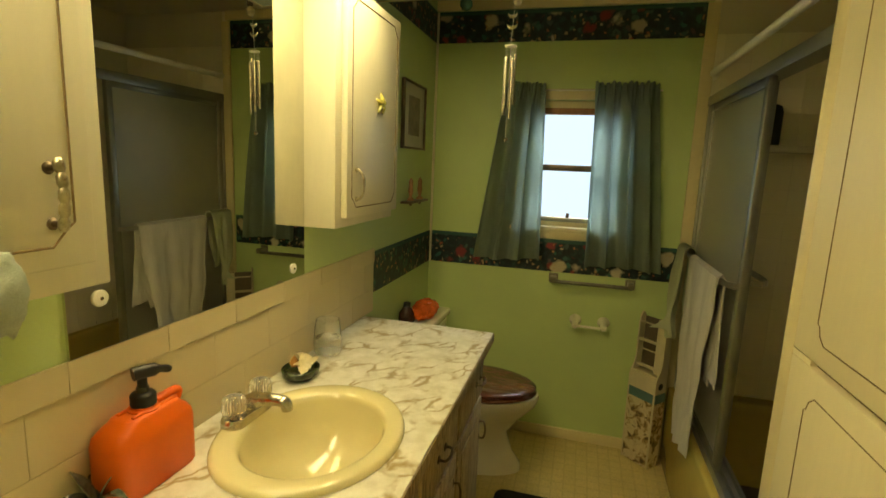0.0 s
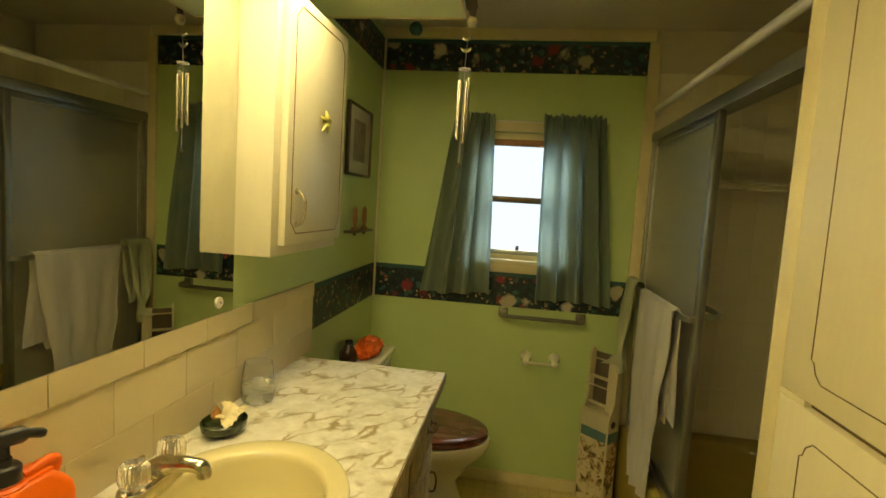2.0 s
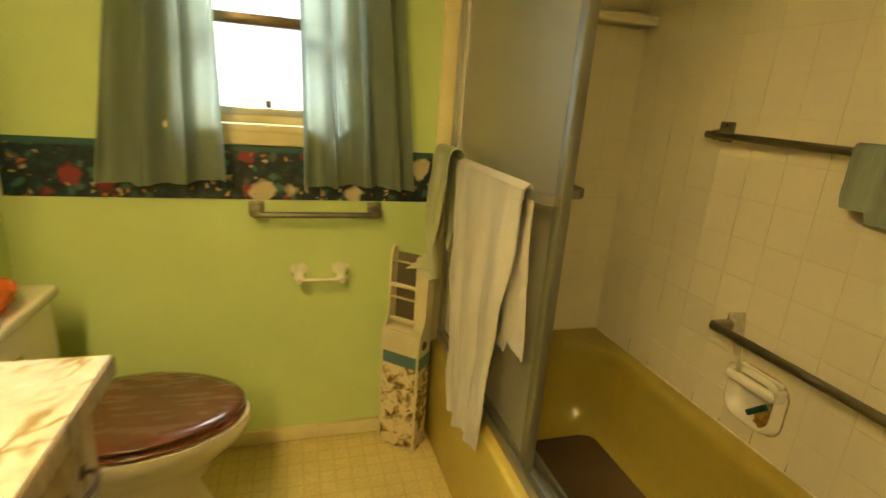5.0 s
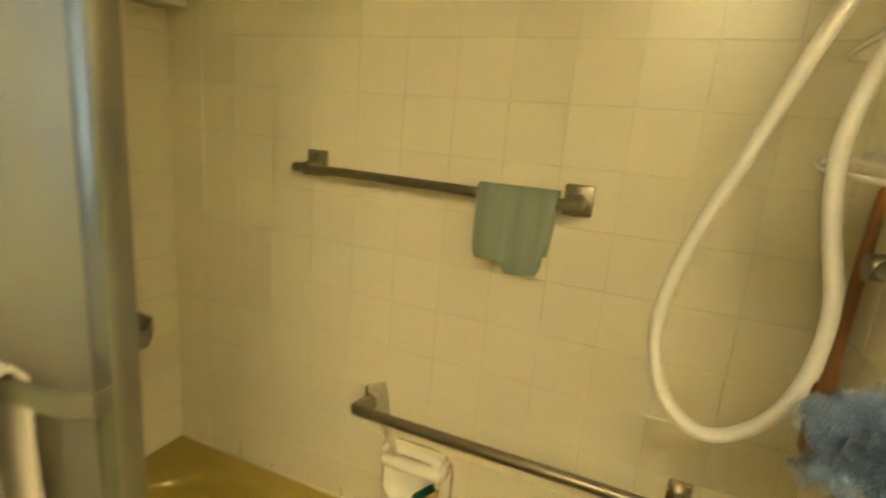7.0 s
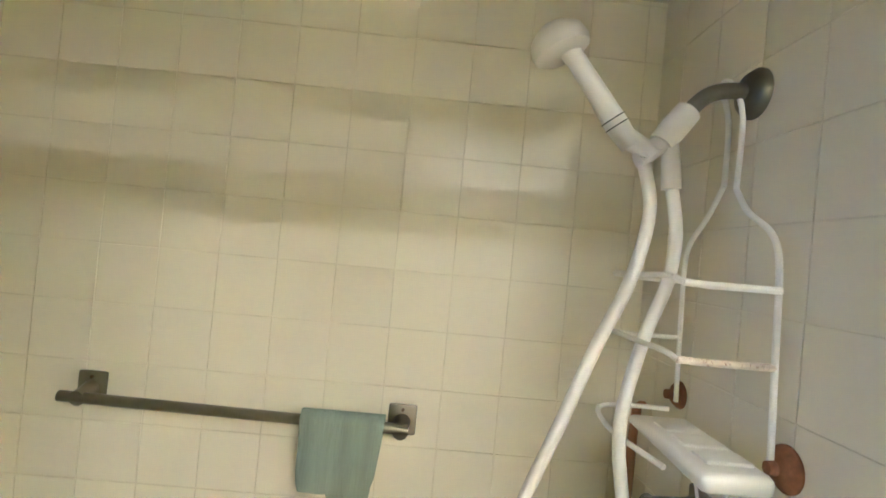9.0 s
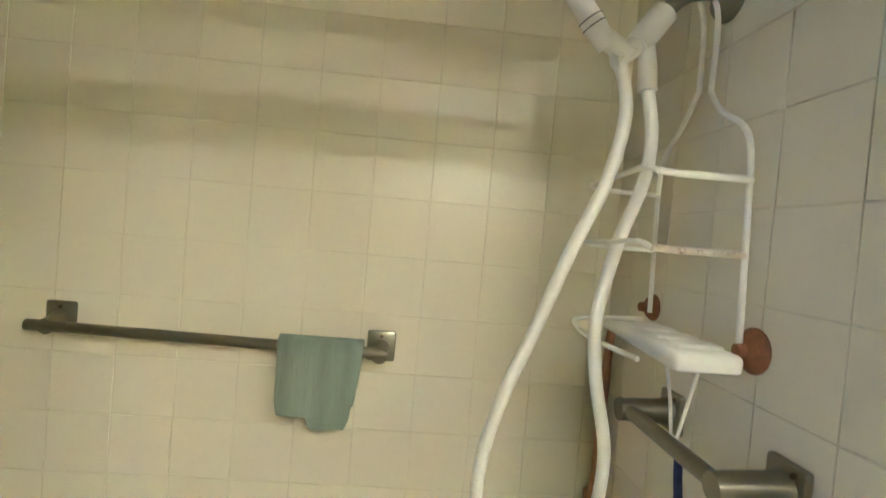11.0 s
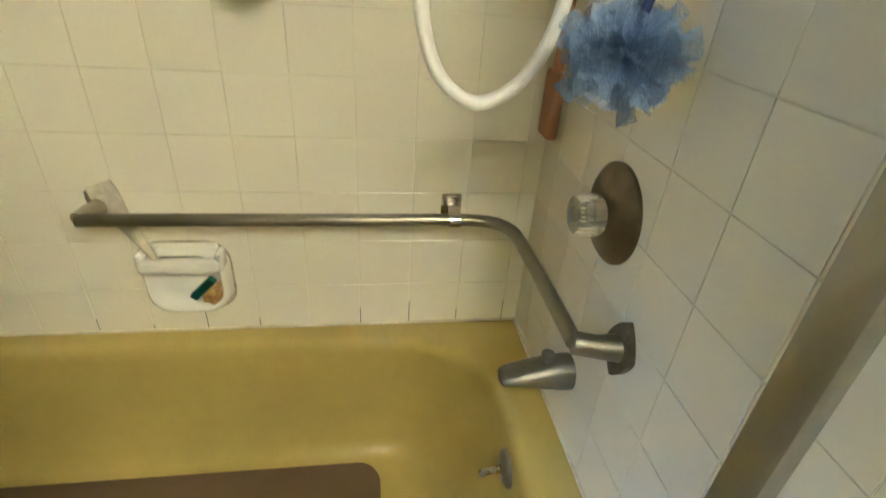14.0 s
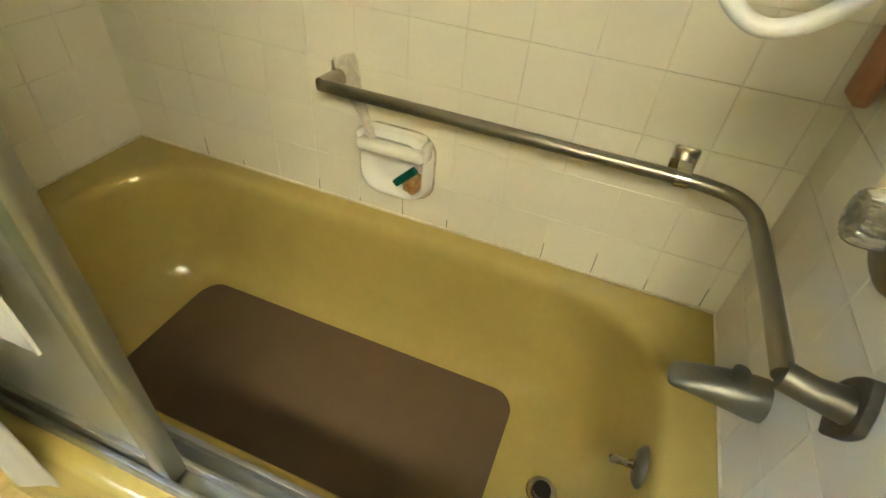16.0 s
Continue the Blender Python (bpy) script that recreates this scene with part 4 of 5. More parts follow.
for z, wire, lab in ((1.482, WIRE, ""), (1.397, RUSTY, "rusted cross wire")):
    part("rung", rod([(1.555, CYp, z), (1.556, 1.66, z - 0.001), (1.557, 1.686, z)], 0.0042, 8), wire, cad, lab)
    part("front_wire", rod([(1.557, 1.686, z), (1.575, 1.694, z + 0.006), (1.66, 1.692, z + 0.004), (1.745, 1.690, z + 0.003), (1.762, 1.680, z), (1.765, 1.64, z - 0.002), (1.765, CYp, z - 0.002)], 0.0034, 8, 3), WIRE, cad)
bm = bmesh.new()
put(bm, 1.520, 1.708, 1.588, 1.665, 1.273, 1.291, 0.008, 3)
for v in bm.verts:
    v.co.z -= 0.006 * math.cos((v.co.x - 1.52) * 50) * (1 if v.co.z < 1.28 else 0.2)
    v.co.y += 0.006 * math.sin((v.co.x - 1.52) * 42) * (v.co.y > 1.63)
part("tray", bm, WHITEPL, cad, "white moulded soap tray")
bm = bmesh.new()
for i in range(3):
    put(bm, 1.545 + i * 0.048, 1.578 + i * 0.048, 1.597, 1.650, 1.2885, 1.2940, 0.002)
part("tray_rib", bm, WHITEPL, cad)
part("tray_wire", rod([(1.752, 1.59, 1.290), (1.772, 1.64, 1.285), (1.768, 1.69, 1.280), (1.70, 1.694, 1.268), (1.60, 1.668, 1.262)], 0.0036, 8, 4), WIRE, cad)
for x, z, r in ((1.778, 1.306, 0.021), (1.545, 1.292, 0.026)):
    part("suction_cup", turned([(0.0, 0.026), (0.007, 0.025), (0.008, 0.016), (r * 0.7, 0.012), (r, 0.0045), (r, 0.002)], (x, F, z), "y", n=20, caps=False), RUST, cad, "perished brown suction cup")
for pts in (((1.615, 1.625, 1.264), (1.600, 1.622, 1.215), (1.590, 1.622, 1.166)), ((1.545, 1.625, 1.264), (1.566, 1.622, 1.215), (1.580, 1.622, 1.170))):
    part("string", rod(pts, 0.0022, 6, 2), WHITEPL, cad, "white cord")

puff = thing("bath_puff", (1.56, 1.64, 1.03), "blue mesh bath puff hanging on a cord", "bath puff")
PUFF = surface("blue_mesh_netting", (0.27, 0.38, 0.58), 0.75, vary=0.3, grain=300, stain=25, relief=0.7)
_nt = PUFF.node_tree
_tr, _mx = _nt.nodes.new("ShaderNodeBsdfTransparent"), _nt.nodes.new("ShaderNodeMixShader")
_nt.links.new(ramp(_nt, noise_tex(_nt, coords(_nt), 900, 1), [(0.38, (0.1,) * 3), (0.56, (0.85,) * 3)]), _mx.inputs[0])
_nt.links.new(_nt.nodes["Principled BSDF"].outputs[0], _mx.inputs[1])
_nt.links.new(_tr.outputs[0], _mx.inputs[2])
_nt.links.new(_mx.outputs[0], _nt.nodes["Material Output"].inputs[0])
part("cord", rod([(1.572, 1.622, 1.172), (1.562, 1.626, 1.14), (1.544, 1.632, 1.095), (1.545, 1.640, 1.05)], 0.005, 8, 3), surface("navy_cord", (0.05, 0.07, 0.18), 0.8, vary=0.4, grain=300, relief=0.6), puff, "dark blue braided cord")
rng = random.Random(5)
bm = bmesh.new()
pc = Vector((1.548, 1.645, 1.026))
for i in range(64):
    # crumpled petals of netting round the centre
    d = Vector((rng.gauss(0, 1), rng.gauss(0, 1), rng.gauss(0, 0.9))).normalized()
    u = d.orthogonal().normalized()
    w = d.cross(u)
    a0 = rng.uniform(0, 6.3)
    u, w = u * math.cos(a0) + w * math.sin(a0), w * math.cos(a0) - u * math.sin(a0)
    ln, wd = rng.uniform(0.045, 0.076), rng.uniform(0.018, 0.034)
    ph, amp = rng.uniform(0, 6), rng.uniform(0.005, 0.011)
    prev = None
    for j in range(6):
        t = j / 5
        row = []
        for k in range(9):
            s = k / 8 * 2 - 1
            p = pc + d * ln * (t - 0.25 * s * s * t) + u * wd * s * (0.25 + t) + w * amp * math.sin(s * 5 + ph + t * 3) * (0.3 + t)
            row.append(bm.verts.new(p))
        if prev:
            for k in range(8):
                bm.faces.new((prev[k], prev[k + 1], row[k + 1], row[k]))
        prev = row
part("netting", bm, PUFF, puff, "crumpled blue netting", auto=80)

br = thing("back_brush", (1.9, 1.58, 0.83), "reddish-brown wooden back brush hanging on the tiles", "brush")
part("handle", rod([(1.872, F + 0.014, 1.262), (1.893, F + 0.016, 1.245), (1.898, F + 0.018, 1.15), (1.900, F + 0.018, 0.945)], [0.006, 0.008, 0.009, 0.012], 10, 4), WOODBROWN, br)
part("head", box(1.872, 1.928, F + 0.008, F + 0.030, 0.828, 0.945, 0.008, seg=3), WOODBROWN, br)

# ---- soap dish ----
sd = thing("soap_dish", (1.93, 2.25, 0.46), "white ceramic soap dish on the tub wall holding a soap scrap", "soap dish")
bm = bmesh.new()


def oval_loop(x, y0, y1, z0, z1, r):
    return [(x, p, q) for p, q in rounded(y0, y1, z0, z1, r, 5)]


DISH = surface("white_glazed_ceramic", (0.86, 0.82, 0.71), 0.14, vary=0.03, grain=30, relief=0.02, coat=0.4)
loops = [oval_loop(TF - 0.001, 2.176, 2.338, 0.433, 0.588, 0.046), oval_loop(TF - 0.020, 2.179, 2.335, 0.436, 0.587, 0.046), oval_loop(TF - 0.031, 2.183, 2.331, 0.441, 0.582, 0.044), oval_loop(TF - 0.034, 2.187, 2.327, 0.446, 0.577, 0.042),
         oval_loop(TF - 0.031, 2.191, 2.323, 0.452, 0.572, 0.038), oval_loop(TF - 0.014, 2.195, 2.318, 0.459, 0.566, 0.034), oval_loop(TF - 0.003, 2.205, 2.300, 0.480, 0.550, 0.018)]
rings = [[bm.verts.new(p) for p in lp] for lp in loops]
n = len(rings[0])
for a, c in zip(rings, rings[1:]):
    for k in range(n):
        bm.faces.new((a[k], a[(k + 1) % n], c[(k + 1) % n], c[k]))
bm.faces.new(rings[-1])
part("bowl", bm, DISH, sd, auto=60)
bm = bmesh.new()
caulk = [[bm.verts.new(p) for p in oval_loop(TF - d, 2.176 - o, 2.338 + o, 0.433 - o, 0.588 + o, 0.046)] for d, o in ((0.0002, 0.004), (0.003, 0.0005))]
for k in range(len(caulk[0])):
    bm.faces.new((caulk[0][k], caulk[0][(k + 1) % len(caulk[0])], caulk[1][(k + 1) % len(caulk[0])], caulk[1][k]))
part("caulk", bm, surface("grimy_caulk", (0.50, 0.41, 0.26), 0.8, vary=0.5, grain=150, stain=40), sd, "grimy line of caulk")
part("shelf", box(TF - 0.056, TF - 0.026, 2.182, 2.330, 0.546, 0.572, 0.011, seg=4), DISH, sd, "projecting ceramic bar")
part("shelf_end", box(TF - 0.044, TF - 0.006, 2.178, 2.192, 0.545, 0.583, 0.006, seg=3), DISH, sd)
part("shelf_end", box(TF - 0.044, TF - 0.006, 2.320, 2.334, 0.545, 0.583, 0.006, seg=3), DISH, sd)
part("back_ridge", box(TF - 0.018, TF - 0.002, 2.190, 2.318, 0.572, 0.592, 0.007, seg=3), DISH, sd)
bm = bmesh.new()
lathe(bm, [(0.0, -0.012), (0.018, -0.010), (0.026, 0.0), (0.020, 0.009), (0.0, 0.012)], (0, 0, 0), "x", n=18, caps=False)
for v in bm.verts:
    v.co += Vector((0, 0.004 * math.sin(v.co.z * 190), 0.003 * math.sin(v.co.y * 230)))
bmesh.ops.transform(bm, matrix=pose(TF - 0.022, 2.212, 0.484, 0, 20, 0), verts=bm.verts[:])
part("soap", bm, surface("amber_soap", (0.46, 0.30, 0.07), 0.45, vary=0.5, grain=70, stain=55, dirt=(0.33, 0.09, 0.04), dirt_at=0.5), sd, "amber and brown soap remnant")
bm = bmesh.new()
put(bm, -0.007, 0.007, -0.031, 0.031, -0.008, 0.008, 0.003)
bmesh.ops.transform(bm, matrix=pose(TF - 0.036, 2.224, 0.503, -45, 0, 0), verts=bm.verts[:])
part("scrubber", bm, surface("green_plastic", (0.006, 0.085, 0.055), 0.4), sd, "small green stick")

ws = thing("white_stick", (1.92, 2.3, 0.57), "limescaled tapering plastic blade leaning into the soap dish", "stick")
bm = bmesh.new()
prev = None
for y, z, w, x in ((2.374, 0.712, 0.024, TF - 0.006), (2.366, 0.696, 0.026, TF - 0.010), (2.340, 0.645, 0.017, TF - 0.022), (2.316, 0.605, 0.010, TF - 0.030), (2.298, 0.572, 0.006, TF - 0.036)):
    row = [bm.verts.new((x + dx, y + s * w * 0.9, z - s * w * 0.35)) for s, dx in ((-1, 0.0015), (-1, -0.0035), (-0.4, -0.007), (0.4, -0.007), (1, -0.0035), (1, 0.0015))]
    if prev:
        for k in range(6):
            bm.faces.new((prev[k], prev[(k + 1) % 6], row[(k + 1) % 6], row[k]))
    else:
        bm.faces.new(row[::-1])
    prev = row
bm.faces.new(prev)
part("blade", bm, surface("limescaled_plastic", (0.60, 0.54, 0.40), 0.6, vary=0.3, grain=90, stain=30, relief=0.4), ws)

shf = thing("shower_shelf", (1.66, 2.95, 1.5), "long white ceramic shelf on the end wall of the shower", "shelf")
part("slab", box(1.40, 1.915, 2.892, B - 0.002, 1.500, 1.522, 0.008, seg=3), PORCELAIN, shf)
part("lip", box(1.40, 1.915, 2.890, 2.900, 1.518, 1.530, 0.004, seg=3), PORCELAIN, shf)
btl = thing("shampoo_bottle", (1.49, 2.945, 1.523), "dark green plastic bottle standing on the shower shelf", "bottle")
DARKBOTTLE = surface("dark_green_plastic", (0.018, 0.028, 0.018), 0.3, vary=0.2)
bm = bmesh.new()
rows_ = [[bm.verts.new((x, y, z)) for x, y in rounded(1.49 - w, 1.49 + w, 2.948 - d, 2.948 + d, 0.018)] for w, d, z in ((0.046, 0.026, 1.523), (0.050, 0.030, 1.530), (0.050, 0.030, 1.670), (0.044, 0.026, 1.692), (0.024, 0.020, 1.702))]
for q, c in zip(rows_, rows_[1:]):
    for k in range(len(q)):
        bm.faces.new((q[k], q[(k + 1) % len(q)], c[(k + 1) % len(q)], c[k]))
bm.faces.new(rows_[0][::-1]); bm.faces.new(rows_[-1])
part("body", bm, DARKBOTTLE, btl)
part("cap", turned([(0.020, 0.0), (0.020, 0.032), (0.017, 0.035), (0.0, 0.036)], (1.49, 2.948, 1.702), n=20, caps=False), BLACKPL, btl)

# ---- cloths ----


def hang(x, y0, y1, top, front, back, ripple, seed, r=0.012, flare=0.0, waves=3, corner=0.0, hem=0.006, crumple=0.0):
    """A cloth folded over a bar that runs along y: front and back drops in metres."""
    rr = random.Random(seed)
    ph = [rr.uniform(0, 6.28) for _ in range(4)]
    total = front + back + math.pi * r

    def f(u, v):
        s = v * total
        y = y0 + (y1 - y0) * u
        if s < front:
            d, side, z = front - s, -1, top - (front - s)
            x_ = x - r
        elif s < front + math.pi * r:
            a = (s - front) / r
            d, side = 0, 0
            x_, z = x - r * math.cos(a), top + r * math.sin(a)
        else:
            d, side, z = s - front - math.pi * r, 1, top - (s - front - math.pi * r)
            x_ = x + r
        k = min(1, d / 0.12)
        w = ripple * k * (math.sin(u * waves * 6.28 + ph[0]) + 0.5 * math.sin(u * waves * 13.1 + ph[1] + d * 5))
        x_ += (w - 0.004 * k) if side <= 0 else (w * 0.3 + 0.002 * k)
        y += (u - 0.5) * flare * d + 0.006 * k * math.sin(d * 9 + ph[2])
        z += hem * math.sin(u * 5 + ph[3]) * k
        if crumple:
            far = min(1, d / 0.3)
            x_ += crumple * far * (noise.noise((u * 4, d * 5, seed)) + 0.5 * noise.noise((u * 11, d * 9, seed + 3)))
            y += crumple * 1.6 * far * noise.noise((u * 2.5, d * 8, seed + 7))
        e = max(0, 1 - (front - d) / 0.035) if side < 0 else 0
        y += corner * (1 - 2 * u) * e * e
        return (x_, y, z)
    return grid_sheet(f, 36, 60, 0.003)


wc = thing("washcloth", (1.905, 2.09, 1.19), "folded grey-green washcloth over the shower towel bar", "washcloth")
part("front_layer", hang(1.906, 2.017, 2.163, 1.178, 0.120, 0.11, 0.0015, 2, 0.0140, -0.12, 1.2, 0.007, 0.0012), CLOTHM, wc)
part("inner_layer", hang(1.906, 2.030, 2.115, 1.176, 0.140, 0.10, 0.001, 4, 0.0100, -0.05, 1, 0.010, 0.0015), CLOTHM, wc)

BX = DX - 0.048
tw = thing("bath_towel", (BX, 2.6, 1.06), "pale grey ribbed bath towel over the shower door bar", "towel")
part("main_fold", hang(BX, 2.325, 2.770, 1.046, 0.735, 0.42, 0.0065, 7, 0.013, -0.30, 2.4, 0.0, 0.012, 0.013), TOWELM, tw)
part("back_fold", hang(BX + 0.002, 2.330, 2.470, 1.044, 0.015, 0.375, 0.003, 9, 0.0095, 0.18, 1, 0.0, 0.006, 0.006), TOWELM, tw)
tw3 = thing("green_towel", (BX, 2.9, 1.06), "sage green towel draped at the end of the shower door bar", "towel")
part("fold", hang(BX - 0.012, 2.790, 2.945, 1.062, 0.40, 0.30, 0.014, 11, 0.022, -0.30, 1.5, 0.0, 0.012, 0.02), surface("sage_towel_cloth", (0.50, 0.52, 0.34), 0.95, vary=0.15, grain=420, relief=0.9, depth=0.003), tw3)

# ---- window wall ----


def curtain(x0t, x1t, x0b, x1b, ztop, zbot, seed, folds):
    rr = random.Random(seed)
    ph = [rr.uniform(0, 6.28) for _ in range(5)]

    def f(u, v):
        z = ztop + (zbot - ztop) * v
        x = (x0t + (x1t - x0t) * u) * (1 - v) + (x0b + (x1b - x0b) * u) * v
        head = max(0, 1 - v / 0.06)
        low = min(1, v / 0.15)
        y = B - 0.050 - 0.027 * math.sin(u * folds * 6.283 + ph[0] + 0.7 * math.sin(v * 3 + ph[1])) * (0.35 + 0.65 * low)
        y -= 0.010 * math.sin(u * folds * 2.3 * 6.283 + ph[2]) * low * v + (0.011 * math.sin(u * 74 + ph[3]) + 0.005 * math.sin(u * 131 + ph[4])) * (1 - low)
        x += 0.010 * math.sin(u * folds * 6.283 + ph[0] + 1.4) * low
        z += (0.006 * math.sin(u * 70 + ph[4]) + 0.004 * math.sin(u * 23 + ph[2])) * head + 0.010 * math.sin(u * 4 + ph[1]) * v
        return (x, y, z)
    return grid_sheet(f, 150, 48, 0.0015)


rodc = thing("curtain_rod", (0.7, B - 0.045, 1.765), "thin white curtain rod above the window", "curtain rod")
part("pole", rod([(0.385, B - 0.002, 1.762), (0.386, B - 0.012, 1.762), (0.396, B - 0.019, 1.762), (1.016, B - 0.019, 1.762), (1.026, B - 0.012, 1.762), (1.027, B - 0.002, 1.762)], 0.004, 10, 3), WHITEPL, rodc)
cu = thing("curtain", (0.44, B - 0.05, 0.94), "sage blue cloth curtain gathered on its rod", "curtain", "window curtains")
part("cloth", curtain(0.365, 0.548, 0.245, 0.575, 1.790, 0.940, 3, 3), CURTAIN, cu, auto=80)
cu = thing("curtain", (0.95, B - 0.05, 0.93), "sage blue cloth curtain gathered on its rod", "curtain", "window curtains")
part("cloth", curtain(0.772, 1.046, 0.790, 1.138, 1.790, 0.930, 8, 3.6), CURTAIN, cu, auto=80)

tr = thing("towel_bar", (0.83, B, 0.87), "chrome towel bar below the window", "towel bar")
part("rail", rod([(0.645, B - 0.058, 0.848), (1.020, B - 0.058, 0.848)], 0.0095), GREYMETAL, tr)
for x in (0.650, 1.015):
    bm = bmesh.new()
    put(bm, x - 0.023, x + 0.023, B - 0.010, B - 0.0005, 0.835, 0.880, 0.003)
    put(bm, x - 0.015, x + 0.015, B - 0.068, B - 0.010, 0.842, 0.868, 0.004)
    part("bracket", bm, STEEL, tr)

tp = thing("toilet_roll_holder", (0.85, B, 0.62), "empty cream ceramic toilet roll holder", "toilet roll holder")
for x in (0.774, 0.909):
    p_ = part("post", rod([(x, B - 0.0005, 0.648), (x, B - 0.012, 0.648), (x, B - 0.03, 0.642), (x, B - 0.055, 0.634), (x, B - 0.068, 0.632)], [0.030, 0.026, 0.016, 0.017, 0.010], 18), PORCELAIN, tp)
part("roller", rod([(0.774, B - 0.055, 0.633), (0.909, B - 0.055, 0.633)], 0.006), PORCELAIN, tp, "pale spring roller")

# ---- toilet ----
to = thing("toilet", (0.35, 2.643, 0), "almond toilet with a closed dark wooden seat", "toilet")
YC = 2.643
bm = bmesh.new()
put(bm, 0.012, 0.150, YC - 0.195, YC + 0.195, 0.36, 0.648, 0.022, 3)
part("tank", bm, PORCELAIN, to)
bm = bmesh.new()
put(bm, 0.006, 0.162, YC - 0.203, YC + 0.203, 0.649, 0.682, 0.010, 3)
part("tank_lid", bm, PORCELAIN, to)
part("flush_lever", rod([(0.152, YC - 0.13, 0.61), (0.172, YC - 0.13, 0.61), (0.178, YC - 0.09, 0.606), (0.178, YC - 0.06, 0.602)], 0.006, 8, 3), CHROME, to)


def egg(cx, a, b, n=36, sq=0.0):
    pts = []
    for k in range(n):
        t = 2 * math.pi * k / n
        pts.append((cx + a * math.cos(t), YC + b * math.sin(t) * (1 - 0.12 * math.cos(t))))
    return pts


bm = bmesh.new()
loops = [(egg(0.336, 0.245, 0.115), 0.0), (egg(0.336, 0.243, 0.112), 0.03), (egg(0.321, 0.215, 0.092), 0.09), (egg(0.311, 0.195, 0.088), 0.18), (egg(0.341, 0.225, 0.125), 0.26), (egg(0.381, 0.250, 0.170), 0.33), (egg(0.391, 0.252, 0.180), 0.368), (egg(0.391, 0.248, 0.178), 0.380), (egg(0.391, 0.20, 0.13), 0.380), (egg(0.376, 0.14, 0.09), 0.26)]
rings = [[bm.verts.new((x, y, z)) for x, y in lp] for lp, z in loops]
for a, c in zip(rings, rings[1:]):
    for k in range(36):
        bm.faces.new((a[k], a[(k + 1) % 36], c[(k + 1) % 36], c[k]))
bm.faces.new(rings[0][::-1]); bm.faces.new(rings[-1])
part("bowl", bm, PORCELAIN, to, auto=70)
for nm, z0, z1, a, b, lab in (("seat", 0.381, 0.398, 0.240, 0.178, "dark varnished wooden seat"), ("lid", 0.400, 0.418, 0.237, 0.174, "dark varnished wooden lid")):
    bm = bmesh.new()
    lps = [(egg(0.391, a - 0.006, b - 0.006), z0), (egg(0.391, a, b), z0 + 0.005), (egg(0.391, a, b), z1 - 0.007), (egg(0.391, a - 0.008, b - 0.008), z1 - 0.001), (egg(0.391, a - 0.03, b - 0.03), z1 + 0.001)]
    rings = [[bm.verts.new((x, y, z)) for x, y in lp] for lp, z in lps]
    for q, c in zip(rings, rings[1:]):
        for k in range(36):
            bm.faces.new((q[k], q[(k + 1) % 36], c[(k + 1) % 36], c[k]))
    bm.faces.new(rings[0][::-1]); bm.faces.new(rings[-1])
    part(nm, bm, TOILETWOOD, to, lab, auto=50)
for y in (-0.07, 0.07):
    part("hinge", rod([(0.195, YC + y - 0.02, 0.408), (0.195, YC + y + 0.02, 0.408)], 0.010), CHROME, to)

bag = thing("plastic_bag", (0.09, 2.64, 0.683), "crumpled orange plastic packet on the toilet tank", "packet")
rng = random.Random(3)
bm = bmesh.new()
bmesh.ops.create_icosphere(bm, subdivisions=4, radius=1)
for v in bm.verts:
    k = 1 + 0.16 * noise.noise(v.co * 2.3) + 0.10 * noise.noise(v.co * 6 + Vector((3, 1, 0)))
    v.co = Vector((v.co.x * 0.056 * k, v.co.y * 0.100 * k, max(-0.7, v.co.z) * 0.048 * k + 0.034))
    v.co += Vector((0.088, 2.64, 0.684))
part("wrapper", bm, surface("orange_film", (0.80, 0.14, 0.03), 0.22, vary=0.35, grain=40, stain=30, relief=0.5), bag, auto=25)
bo = thing("dark_bottle", (0.03, 2.56, 0.683), "small dark brown glass bottle on the toilet tank", "bottle")
part("body", turned([(0.0, 0), (0.034, 0), (0.038, 0.008), (0.036, 0.042), (0.020, 0.066), (0.014, 0.074), (0.0, 0.076)], (0.035, 2.535, 0.683), n=20, caps=False), surface("dark_brown_glass", (0.05, 0.02, 0.012), 0.12, vary=0.5, stain=40), bo)
part("cap", turned([(0.016, 0.073), (0.016, 0.090), (0.0, 0.092)], (0.035, 2.535, 0.683), n=16, caps=False), BLACKPL, bo)

# ---- floor things ----
rug = thing("bath_rug", (0.85, 2.15, 0), "black fluffy bath rug on the vinyl floor", "rug")
bm = bmesh.new()
rp = rounded(0.50, 1.205, 1.90, 2.455, 0.045)
lo = [bm.verts.new((x, y, 0.001)) for x, y in rp]
md = [bm.verts.new((x, y, 0.012)) for x, y in rp]
hi = [bm.verts.new((x + (0.85 - x) * 0.03, y + (2.17 - y) * 0.03, 0.018)) for x, y in rp]
for q, c in ((lo, md), (md, hi)):
    for k in range(len(rp)):
        bm.faces.new((q[k], q[(k + 1) % len(rp)], c[(k + 1) % len(rp)], c[k]))
bm.faces.new(hi); bm.faces.new(lo[::-1])
part("mat_body", bm, RUGM, rug)


def stand_paint():
    m, nt, b = base_mat("painted_flower_panel")
    v = coords(nt)
    n1 = noise_tex(nt, v, 26, 4, 0.55, 0.8)
    pat = ramp(nt, n1, [(0.36, (0.10, 0.065, 0.03)), (0.44, (0.36, 0.24, 0.09)), (0.52, (0.66, 0.56, 0.36)), (0.64, (0.72, 0.62, 0.42)), (0.74, (0.20, 0.13, 0.06))])
    nt.links.new(pat, b.inputs["Base Color"])
    b.inputs["Roughness"].default_value = 0.5
    return m


